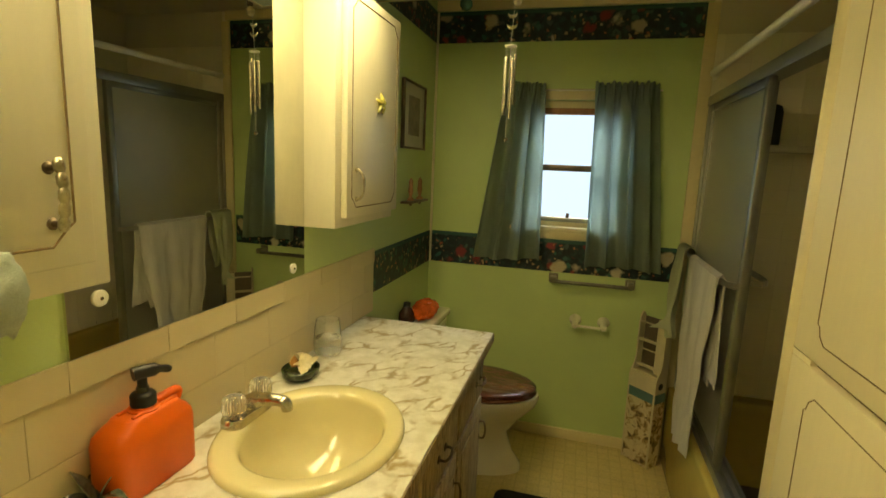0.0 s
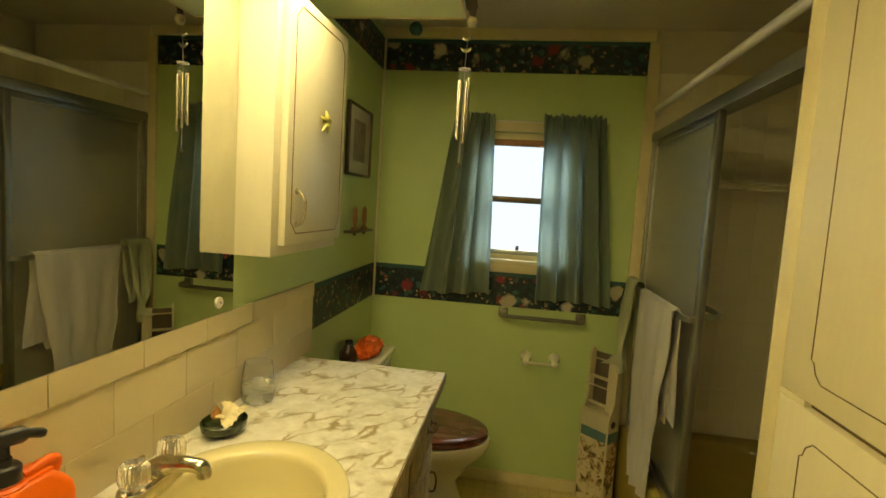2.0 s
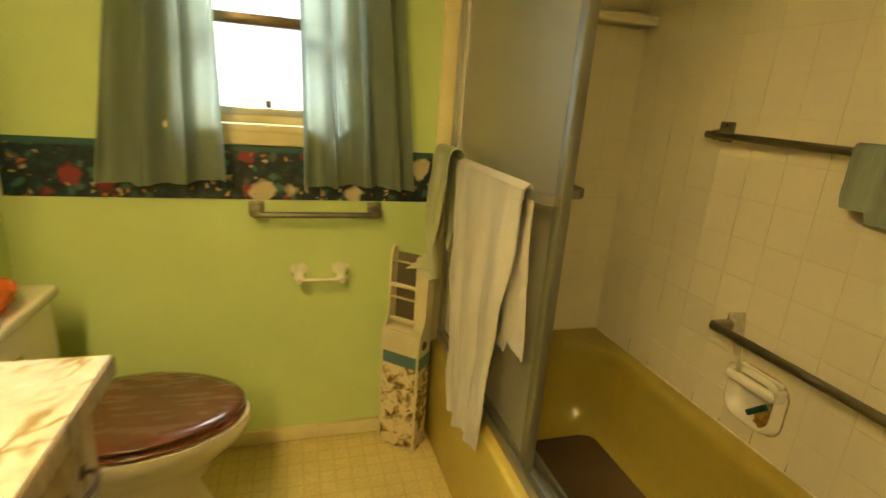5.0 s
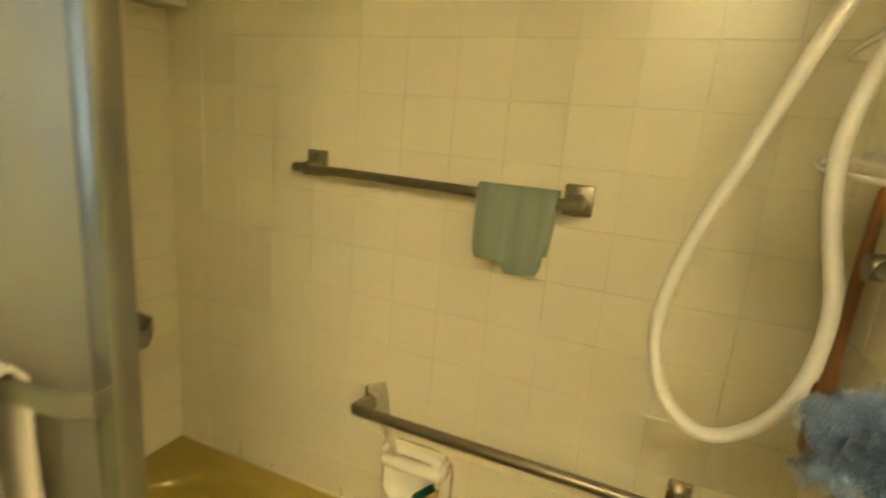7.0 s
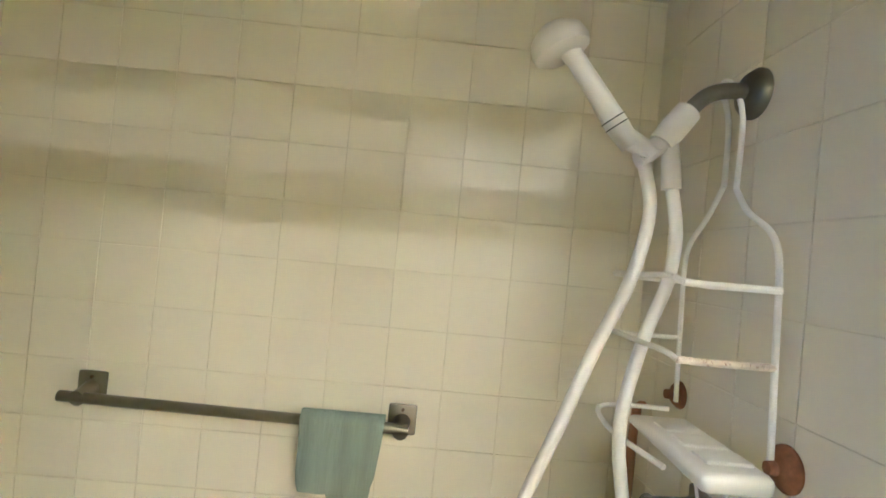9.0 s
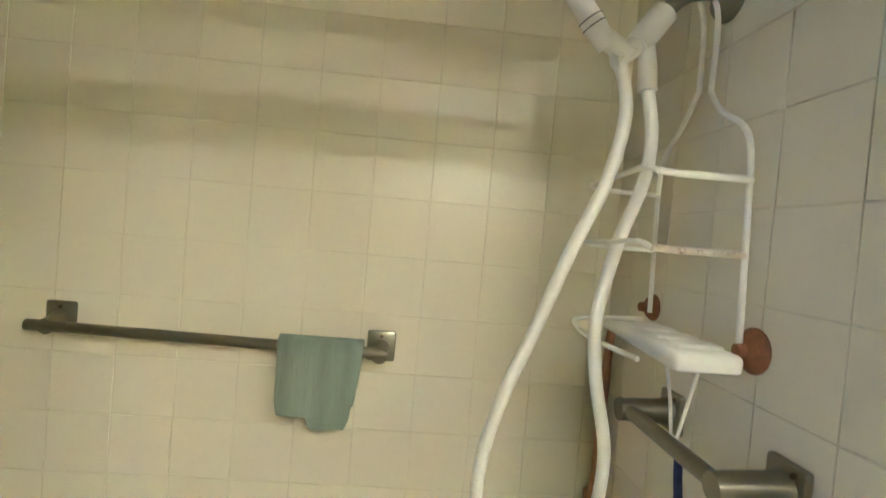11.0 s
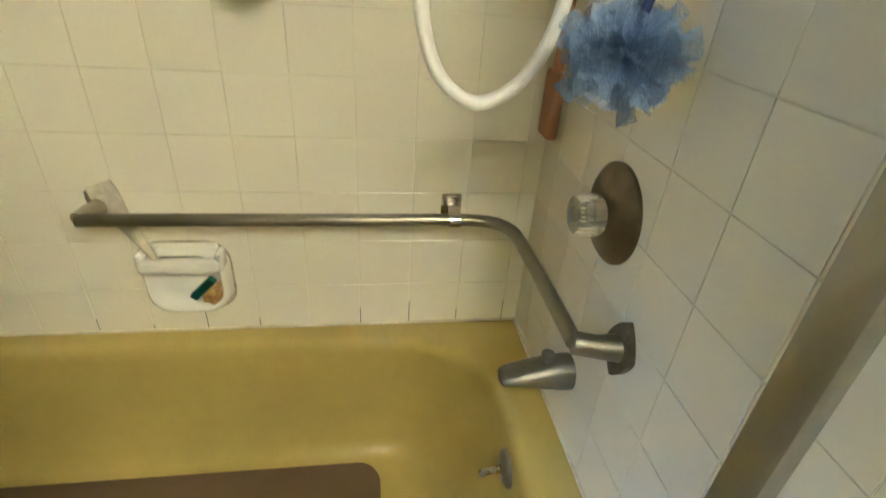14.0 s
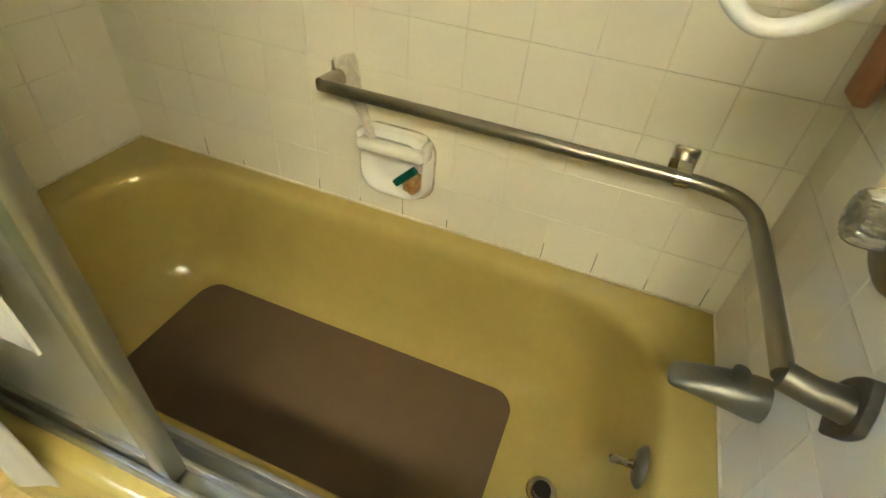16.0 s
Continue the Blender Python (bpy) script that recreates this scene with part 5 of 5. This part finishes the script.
STANDP = stand_paint()
STANDC = surface("cream_stand_paint", (0.66, 0.58, 0.38), 0.5, vary=0.12, grain=60)
# dark colour for the shaded inside of the stand's upper openings
STANDSHADE = surface("stand_opening_shade", (0.14, 0.11, 0.07), 0.55, vary=0.3, grain=50)
TEAL = surface("teal_band_paint", (0.10, 0.20, 0.20), 0.5, vary=0.2, grain=60)
st = new("paper_stand")
BASE[st.name] = Vector((0, 0, 0))
tagged(st, "flower-painted wooden toilet paper stand beside the tub", "paper stand")
st.location = (1.047, 2.935, 0)
st.rotation_euler = (0, 0, math.atan2(-0.100, 0.109))
SW, SDp = 0.148, 0.082     # local x: across the front, local y: towards the back


def side_panel(x0, x1):
    prof = [(0.0, 0.0), (SDp, 0.0), (SDp, 0.690), (SDp - 0.012, 0.728), (SDp - 0.028, 0.742), (SDp - 0.042, 0.725), (SDp - 0.048, 0.690), (SDp - 0.048, 0.520), (SDp - 0.054, 0.490), (0.008, 0.458), (0.0, 0.435)]
    bm_ = bmesh.new()
    a = [bm_.verts.new((x0, y, z)) for y, z in prof]
    b = [bm_.verts.new((x1, y, z)) for y, z in prof]
    for k in range(len(prof)):
        bm_.faces.new((a[k], a[(k + 1) % len(prof)], b[(k + 1) % len(prof)], b[k]))
    bm_.faces.new(a[::-1]); bm_.faces.new(b)
    return bm_


part("side_panel", side_panel(0.0, 0.008), STANDC, st, "cream painted side")
part("side_panel", side_panel(SW - 0.008, SW), STANDC, st, "cream painted side")
part("side_picture", box(SW, SW + 0.002, 0.004, SDp - 0.004, 0.004, 0.330), STANDP, st, "flower-painted side")
part("side_band", box(SW, SW + 0.002, 0.002, SDp - 0.002, 0.3305, 0.375), TEAL, st, "teal painted band")
# black disc in place of a cut hole, its darkness only coloured
part("hand_hole", turned([(0.0, 0.0), (0.016, 0.0), (0.016, 0.0015), (0.0, 0.0015)], (SW + 0.0002, SDp * 0.45, 0.412), "x", n=18, caps=False), BLACKPL, st, "black disc coloured as the dark inside of a hand hole")
# the shade behind the cross rails is coloured on this sheet
part("upper_shade", box(0.008, SW - 0.040, SDp - 0.010, SDp - 0.004, 0.47, 0.715, 0.001), STANDSHADE, st, "dark sheet coloured as the shade inside the upper openings")
part("upper_stile", box(SW - 0.046, SW - 0.008, SDp - 0.048, SDp - 0.004, 0.461, 0.722, 0.002), STANDC, st, "cream upper post")
part("front_panel", box(0.008, SW - 0.008, 0.0, 0.008, 0.004, 0.330, 0.001), STANDP, st, "flower-painted front")
part("front_band", box(0.0085, SW - 0.0085, -0.001, 0.008, 0.3305, 0.375, 0.001), TEAL, st, "teal painted band")
part("front_top", box(0.008, SW - 0.008, 0.0, 0.008, 0.3755, 0.452, 0.001), STANDC, st, "cream painted upper front")
part("top_shelf", box(0.008, SW - 0.008, 0.008, SDp - 0.004, 0.452, 0.460, 0.001), STANDC, st)
part("back_panel", box(0.008, SW - 0.008, SDp - 0.006, SDp, 0.0, 0.47, 0.001), STANDC, st)
for z, h in ((0.475, 0.014), (0.560, 0.006), (0.600, 0.014), (0.690, 0.006)):
    part("cross_rail", box(0.008, SW - 0.008, SDp - 0.046, SDp - 0.038, z, z + h, 0.001), STANDC, st)

# ---- on the countertop ----
fa = thing("sink_faucet", (0.075, 1.36, 0.825), "chrome sink faucet with two clear acrylic knobs", "faucet")
bm = bmesh.new()
fl = rounded(0.050, 0.102, 1.285, 1.425, 0.024)
plate_rows = [(0.822, 0.0), (0.836, 0.0), (0.842, 0.004)]
rings = []
for z, ins in plate_rows:
    rings.append([bm.verts.new((x + (0.076 - x) * ins * 20, y + (1.355 - y) * ins * 8, z)) for x, y in fl])
for q, c in zip(rings, rings[1:]):
    for k in range(len(fl)):
        bm.faces.new((q[k], q[(k + 1) % len(fl)], c[(k + 1) % len(fl)], c[k]))
bm.faces.new(rings[0][::-1]); bm.faces.new(rings[-1])
part("base_plate", bm, CHROME, fa)
bm = bmesh.new()
tube(bm, [(0.076, 1.355, 0.838), (0.085, 1.355, 0.858), (0.115, 1.356, 0.868), (0.150, 1.357, 0.872), (0.172, 1.358, 0.868), (0.176, 1.358, 0.852)], [0.020, 0.018, 0.0145, 0.013, 0.0125, 0.0115], 16, 4)
part("spout", bm, CHROME, fa)
part("lift_rod", rod([(0.056, 1.355, 0.84), (0.056, 1.355, 0.875)], [0.003, 0.005]), CHROME, fa)
for y in (1.310, 1.402):
    part("stem", turned([(0.010, 0.0), (0.010, 0.012), (0.006, 0.016), (0.006, 0.036), (0.0, 0.036)], (0.078, y, 0.842), n=14, caps=False), CHROME, fa)
    part("knob", faceted([(0.014, 0.004), (0.022, 0.008), (0.0255, 0.018), (0.0255, 0.036), (0.021, 0.046), (0.014, 0.049), (0.012, 0.045), (0.0, 0.045)], (0.078, y, 0.842)), CRYSTAL, fa, "fluted clear acrylic knob", auto=15)

so = thing("soap_dispenser", (0.04, 1.14, 0.81), "orange plastic pump bottle of hand cleaner", "soap bottle")
bm = bmesh.new()
SOX = 0.038
lps = [((0.074, 0.160), 0.811, -0.012), ((0.080, 0.166), 0.818, -0.012), ((0.080, 0.166), 0.906, -0.012), ((0.077, 0.160), 0.920, -0.012), ((0.066, 0.140), 0.932, -0.010), ((0.060, 0.122), 0.938, -0.008), ((0.056, 0.110), 0.944, -0.008), ((0.050, 0.104), 0.946, -0.008)]
rings = []
for (w, l), z, dy in lps:
    rings.append([bm.verts.new((x, y, z)) for x, y in rounded(SOX - w / 2, SOX + w / 2, 1.136 + dy - l / 2, 1.136 + dy + l / 2, 0.018, 4)])
for q, c in zip(rings, rings[1:]):
    for k in range(len(q)):
        bm.faces.new((q[k], q[(k + 1) % len(q)], c[(k + 1) % len(q)], c[k]))
bm.faces.new(rings[0][::-1]); bm.faces.new(rings[-1])
part("bottle", bm, ORANGE, so)
part("grip", rod([(SOX, 1.196, 0.930), (SOX, 1.202, 0.945), (SOX, 1.190, 0.950), (SOX, 1.150, 0.947)], 0.009, 10, 3), ORANGE, so)
part("neck", turned([(0.026, 0.0), (0.026, 0.004), (0.022, 0.007), (0.022, 0.010), (0.0, 0.010)], (SOX, 1.125, 0.944), n=24, caps=False), ORANGE, so)
for dx in (-0.016, 0.016):
    part("shoulder_ridge", box(SOX + dx - 0.004, SOX + dx + 0.004, 1.086, 1.182, 0.9435, 0.9495, 0.0025), ORANGE, so)
pm = part("pump_collar", turned([(0.021, 0.0), (0.021, 0.022), (0.018, 0.026), (0.011, 0.028), (0.010, 0.036), (0.0, 0.036)], (SOX, 1.125, 0.950), n=24, caps=False), BLACKPL, so, "black ribbed collar")
part("pump_head", rod([(SOX, 1.125, 0.983), (SOX, 1.125, 1.006)], 0.008), BLACKPL, pm)
part("nozzle", rod([(SOX - 0.006, 1.112, 1.012), (SOX + 0.002, 1.128, 1.013), (SOX + 0.014, 1.150, 1.012), (SOX + 0.022, 1.166, 1.006)], [0.012, 0.012, 0.007, 0.005], 12, 3), BLACKPL, pm)

gl = thing("drinking_glass", (0.045, 1.78, 0.81), "clear drinking glass half full of water", "glass")
part("tumbler", turned([(0.0, 0.002), (0.036, 0.002), (0.041, 0.010), (0.043, 0.03), (0.040, 0.075), (0.035, 0.108), (0.033, 0.108), (0.038, 0.075), (0.0405, 0.03), (0.038, 0.012), (0.0, 0.010)], (0.045, 1.78, 0.81), n=32, caps=False), TUMBLER, gl)
part("water", turned([(0.0, 0.0105), (0.0375, 0.0125), (0.0400, 0.03), (0.0392, 0.052), (0.0, 0.052)], (0.045, 1.78, 0.81), n=32, caps=False), glass_mat("water", (0.97, 0.98, 0.97), 0.0, 1.33), gl, "still water")

sd2 = thing("shell_dish", (0.062, 1.60, 0.81), "dark green glazed dish with seashell halves", "dish")
part("dish", turned([(0.0, 0.001), (0.04, 0.001), (0.054, 0.012), (0.057, 0.028), (0.054, 0.030), (0.048, 0.016), (0.0, 0.010)], (0.062, 1.60, 0.81), n=28, sx=0.85, sy=1.0, caps=False), surface("green_brown_glaze", (0.06, 0.08, 0.03), 0.2, vary=0.6, grain=30, stain=40, dirt=(0.25, 0.10, 0.02)), sd2)
SHELL = surface("pale_shell", (0.72, 0.62, 0.38), 0.35, vary=0.2, stain=40)
for x, y, z, s, a in ((0.060, 1.590, 0.840, 0.040, 20), (0.075, 1.618, 0.838, 0.034, -40), (0.050, 1.622, 0.842, 0.030, 80), (0.080, 1.578, 0.838, 0.028, 140)):
    def fsh(u, v, x=x, y=y, z=z, s=s, a=a):
        t = (u - 0.5) * 2.4
        r = s * v * (1 + 0.06 * math.cos(t * 16))
        p = Vector((math.cos(t) * r, math.sin(t) * r, 0.35 * s * math.sin(v * 2.6)))
        p = pose(x, y, z, 25, -15, a) @ p
        return tuple(p)
    part("seashell", grid_sheet(fsh, 24, 8, 0.0015), SHELL, sd2)
part("seashell", turned([(0.0, 0), (0.010, 0.004), (0.013, 0.012), (0.008, 0.024), (0.0, 0.036)], (0.044, 1.598, 0.836), n=14, caps=False), surface("amber_shell", (0.40, 0.20, 0.05), 0.3, vary=0.4, stain=50), sd2)

cr = thing("crystal_ornament", (0.03, 1.03, 0.81), "dark glass leaf ornament beside the soap bottle", "ornament")
DARKGL = surface("dark_green_glass", (0.24, 0.25, 0.18), 0.08, vary=0.6, grain=40, stain=60, metal=0.4)
rng = random.Random(12)
part("foot", turned([(0.0, 0.001), (0.026, 0.001), (0.024, 0.008), (0.0, 0.012)], (0.032, 1.032, 0.81), n=18, caps=False), DARKGL, cr)
for i in range(9):
    a, tilt, ln = i * 0.7 + rng.uniform(-0.2, 0.2), rng.uniform(0.3, 1.1), rng.uniform(0.045, 0.075)

    def fl_(u, v, a=a, tilt=tilt, ln=ln):
        s = (u - 0.5) * 2
        w = 0.012 * math.sin(math.pi * min(0.999, v * 0.92 + 0.06)) * s
        d = v * ln
        r = 0.004 + math.sin(tilt * (0.4 + v)) * d
        return (0.032 + math.cos(a) * r - math.sin(a) * w, 1.032 + math.sin(a) * r + math.cos(a) * w, 0.818 + math.cos(tilt * (0.4 + v)) * d + 0.004 * s * s)
    part("leaf", grid_sheet(fl_, 4, 8, 0.002), DARKGL, cr)

# ---- left wall things ----
pic = thing("framed_picture", (L, 2.65, 1.6), "framed print with a pale mat in a thin dark frame", "picture")
PY0, PY1, PZ0, PZ1 = 2.51, 2.81, 1.455, 1.745
bm = bmesh.new()
w = 0.009
for a in ((PY0, PY1, PZ0, PZ0 + w), (PY0, PY1, PZ1 - w, PZ1), (PY0, PY0 + w, PZ0 + w, PZ1 - w), (PY1 - w, PY1, PZ0 + w, PZ1 - w)):
    put(bm, L + 0.001, L + 0.018, a[0], a[1], a[2], a[3], 0.002)
part("frame", bm, DARKMETAL, pic, "thin dark frame")
part("mat_board", box(L + 0.001, L + 0.008, PY0 + w, PY1 - w, PZ0 + w, PZ1 - w), surface("pale_matboard", (0.60, 0.57, 0.45), 0.8), pic)
part("print", box(L + 0.008, L + 0.0095, PY0 + 0.075, PY1 - 0.075, PZ0 + 0.06, PZ1 - 0.06), surface("dim_print", (0.30, 0.26, 0.19), 0.7, vary=0.45, grain=30, stain=18), pic, "dim grey-green print")

ho = thing("figurine_shelf", (L, 2.66, 1.22), "small dark wall shelf with two wooden figurines", "shelf")
part("ledge", box(L + 0.001, L + 0.045, 2.53, 2.80, 1.216, 1.226, 0.002), DARKMETAL, ho)
for y in (2.605, 2.735):
    part("figurine", turned([(0.0, 0.001), (0.016, 0.001), (0.014, 0.010), (0.006, 0.016), (0.012, 0.045), (0.009, 0.070), (0.011, 0.085), (0.0, 0.105)], (L + 0.022, y, 1.226), n=14, caps=False), WOODBROWN, ho, "small brown turned figurine")
    part("finial", turned([(0.0, -0.014), (0.006, -0.012), (0.008, -0.004), (0.004, 0.0)], (L + 0.022, y, 1.216), n=10, caps=False), DARKMETAL, ho)

star = thing("flower_magnet", (0.115, 1.985, 1.57), "yellow-green starfish ornament on the cabinet door", "ornament")
STARM = surface("yellow_green_glaze", (0.55, 0.52, 0.10), 0.35, vary=0.5, stain=60)
for k in range(5):
    a = radians(90 + 72 * k)
    part("arm", rod([(0.116, 1.985, 1.572), (0.124, 1.985 + 0.016 * math.cos(a), 1.572 + 0.016 * math.sin(a)), (0.118, 1.985 + 0.034 * math.cos(a), 1.572 + 0.034 * math.sin(a))], [0.010, 0.008, 0.003], 8), STARM, star)

ht = thing("fluffy_hand_towel", (0.10, 0.90, 1.2), "fluffy pale green hand towel hung on the cabinet handle", "towel")
rng = random.Random(8)
bm = bmesh.new()
bmesh.ops.create_icosphere(bm, subdivisions=4, radius=1)
for v in bm.verts:
    k = 1 + 0.22 * noise.noise(v.co * 2.5) + 0.07 * noise.noise(v.co * 9)
    v.co = Vector((0.140 + v.co.x * 0.016 * k, 0.852 + v.co.y * 0.030 * k, 1.228 + v.co.z * 0.050 * k))
part("cloth", bm, surface("pale_mint_terry", (0.62, 0.68, 0.55), 0.95, vary=0.15, grain=500, relief=1.0, depth=0.006), ht, auto=80)
# ---- wind chime ----
ch = thing("wind_chime", (0.49, 2.2, 1.48), "metal tube wind chime with shells and driftwood hung from the ceiling", "wind chime")
WX, WY = 0.486, 2.2
part("driftwood", rod([(WX - 0.004, WY, 2.180), (WX - 0.006, WY, 2.10), (WX + 0.002, WY, 2.02), (WX + 0.014, WY, 1.965), (WX + 0.012, WY, 1.950)], [0.004, 0.016, 0.019, 0.011, 0.004], 10, 4), surface("grey_driftwood", (0.16, 0.13, 0.10), 0.7, vary=0.4, grain=60, stretch=(4, 4, 0.6)), ch, "dark driftwood hanger")
part("shell_top", turned([(0.0, -0.022), (0.012, -0.016), (0.017, -0.004), (0.013, 0.008), (0.0, 0.016)], (WX + 0.014, WY, 1.935), n=16, caps=False), surface("cream_shell", (0.62, 0.55, 0.36), 0.4, vary=0.3, stain=50), ch, "cream seashell")
for z, r in ((1.895, 0.016), (1.862, 0.018)):
    pts = [(WX + r * math.cos(radians(a)), WY, z + r * math.sin(radians(a))) for a in range(200, 345, 16)]
    part("moon", rod(pts, [0.001 + 0.005 * math.sin(math.pi * i / (len(pts) - 1)) for i in range(len(pts))], 8), CHROME, ch, "silver crescent charm")
part("cord", rod([(WX + 0.006, WY, 1.93), (WX, WY, 1.80), (WX, WY, 1.486)], 0.0009, 5), WHITEPL, ch)
part("crown", turned([(0.0, 0.006), (0.020, 0.004), (0.020, 0.0), (0.0, 0.0)], (WX, WY, 1.785), n=18, caps=False), WHITEPL, ch)
for k in range(5):
    a = radians(72 * k + 20)
    x, y = WX + 0.017 * math.cos(a), WY + 0.017 * math.sin(a)
    part("tube", rod([(x, y, 1.762 - 0.004 * k), (x, y, 1.600 - 0.012 * k)], 0.0045, 10), CHROME, ch, "polished metal tube")
    part("tube_cord", rod([(x, y, 1.785), (x, y, 1.760 - 0.004 * k)], 0.0007, 4), WHITEPL, ch)
part("ball", turned([(0.0, -0.009), (0.006, -0.006), (0.009, 0.0), (0.006, 0.006), (0.0, 0.009)], (WX, WY, 1.484), n=14, caps=False), CHROME, ch, "small metal ball")

fp = thing("glass_float", (0.23, 2.6, 2.047), "small blue-green glass float hung from the ceiling", "ornament")
part("float", turned([(0.0, -0.028), (0.018, -0.022), (0.027, -0.006), (0.025, 0.010), (0.012, 0.024), (0.0, 0.028)], (0.23, 2.6, 2.047), n=20, caps=False), surface("blue_green_glass", (0.05, 0.13, 0.13), 0.12, vary=0.4, stain=30), fp)
part("cord", rod([(0.23, 2.6, 2.073), (0.23, 2.6, CEIL - 0.001)], 0.001, 5), WHITEPL, fp)

# ---- sealant ----
CAULK = surface("mildewed_sealant", (0.78, 0.70, 0.48), 0.6, vary=0.25, grain=90, stain=10, dirt=(0.14, 0.10, 0.06), dirt_at=0.68)
bm = bmesh.new()
put(bm, T - 0.007, T - 0.0017, F + 0.003, B - 0.003, RIM + 0.0005, RIM + 0.006, 0.0015)
put(bm, APRON + 0.06, T - 0.007, B - 0.007, B - 0.0017, RIM + 0.0005, RIM + 0.006, 0.0015)
put(bm, APRON + 0.10, T - 0.007, F + 0.0017, F + 0.007, RIM + 0.0005, RIM + 0.006, 0.0015)
structure("trim_sealant", bm, CAULK, "old mildewed sealant between tub and tiles", "sealant")
bm = bmesh.new()
for k in range(0, 13):
    # dark gaps at the foot of some tile joints
    y = B - 0.108 * (k + 1)
    h = (0.0, 0.05, 0.018, 0.0, 0.03, 0.012, 0.06, 0.022, 0.0, 0.04, 0.055, 0.03, 0.05)[k]
    if h:
        put(bm, T - 0.0014, T - 0.0004, y - 0.0007, y + 0.0007, RIM + 0.004, RIM + 0.004 + h)
structure("trim_joint_mildew", bm, surface("black_mildew", (0.10, 0.08, 0.05), 0.9, vary=0.4), "dark mildew in the lowest tile joints", "mildew")

# ---- tiles, last ----
TP = 0.108


def tile_mesh(name, w, h, thick, material):
    """One tile, its face looking along +y, its corner at the origin."""
    g, e = 0.0008, 0.0006
    a = [(g, 0, g), (w - g, 0, g), (w - g, 0, h - g), (g, 0, h - g)]
    b = [(p[0], thick - 0.0004, p[2]) for p in a]
    c = [(g + e, thick, g + e), (w - g - e, thick, g + e), (w - g - e, thick, h - g - e), (g + e, thick, h - g - e)]
    fs = [(8, 9, 10, 11)]
    for k in range(4):
        j = (k + 1) % 4
        fs += [(k, j, 4 + j, 4 + k), (4 + k, 4 + j, 8 + j, 8 + k)]
    me = bpy.data.meshes.new(name)
    me.from_pydata(a + b + c, [], fs)
    bmt = bmesh.new()
    bmt.from_mesh(me)
    bmesh.ops.recalc_face_normals(bmt, faces=bmt.faces[:])
    bmt.to_mesh(me)
    bmt.free()
    me.materials.append(material)
    return me


rng = random.Random(21)
MESHES = {}


def lay(parent, origin, turn, length, height, w, h, material, shift=0.0, thick=0.0016, jit=0.0002, first=None):
    """Tiles a wall piece from its lower corner, cutting the last ones to fit."""
    z, row = 0.0, 0
    while z < height - 0.004:
        hh = min(h, height - z)
        x = -((row % 2) * shift) if first is None else first - w
        while x < length - 0.004:
            x0, x1 = max(x, 0), min(x + w, length)
            ww = round(x1 - x0, 4)
            if ww > 0.006:
                key = (material.name, ww, round(hh, 4))
                if key not in MESHES:
                    MESHES[key] = tile_mesh("tile", ww, hh, thick, material)
                o = new("tile", MESHES[key])
                o.parent = parent
                o.matrix_basis = pose(*origin, 0, 0, turn) @ pose(x0, rng.uniform(-jit, jit), z, rng.uniform(-0.03, 0.03), 0, rng.uniform(-0.03, 0.03))
            x += w
        z += h
        row += 1


lay(wall_tub, (T, F, RIM + 0.001), 90, B - F, 2.0 - RIM, TP, TP, TILE, first=0.036)
lay(wall_tap, (1.204, F, RIM + 0.001), 0, T - 1.204, 2.0 - RIM, TP, TP, TILE, first=0.011)
lay(wall_end, (T, B, RIM + 0.001), 180, T - 1.262, 2.0 - RIM, TP, TP, TILE)
splash = structure("backsplash", box(L + 0.0005, L + 0.002, VY0, 2.245, 0.8105, 1.060), SPLASHGROUT, "beige tiled backsplash behind the vanity", "backsplash")
for z0, z1, first, thick in ((0.811, 0.900, 0.184, 0.0012), (0.900, 1.006, 0.084, 0.0012), (1.006, 1.061, 0.015, 0.0045)):
    lay(splash, (L + 0.002, 2.245, z0), -90, 2.245 - VY0, z1 - z0, 0.2, z1 - z0, SPLASH, thick=thick, first=first)
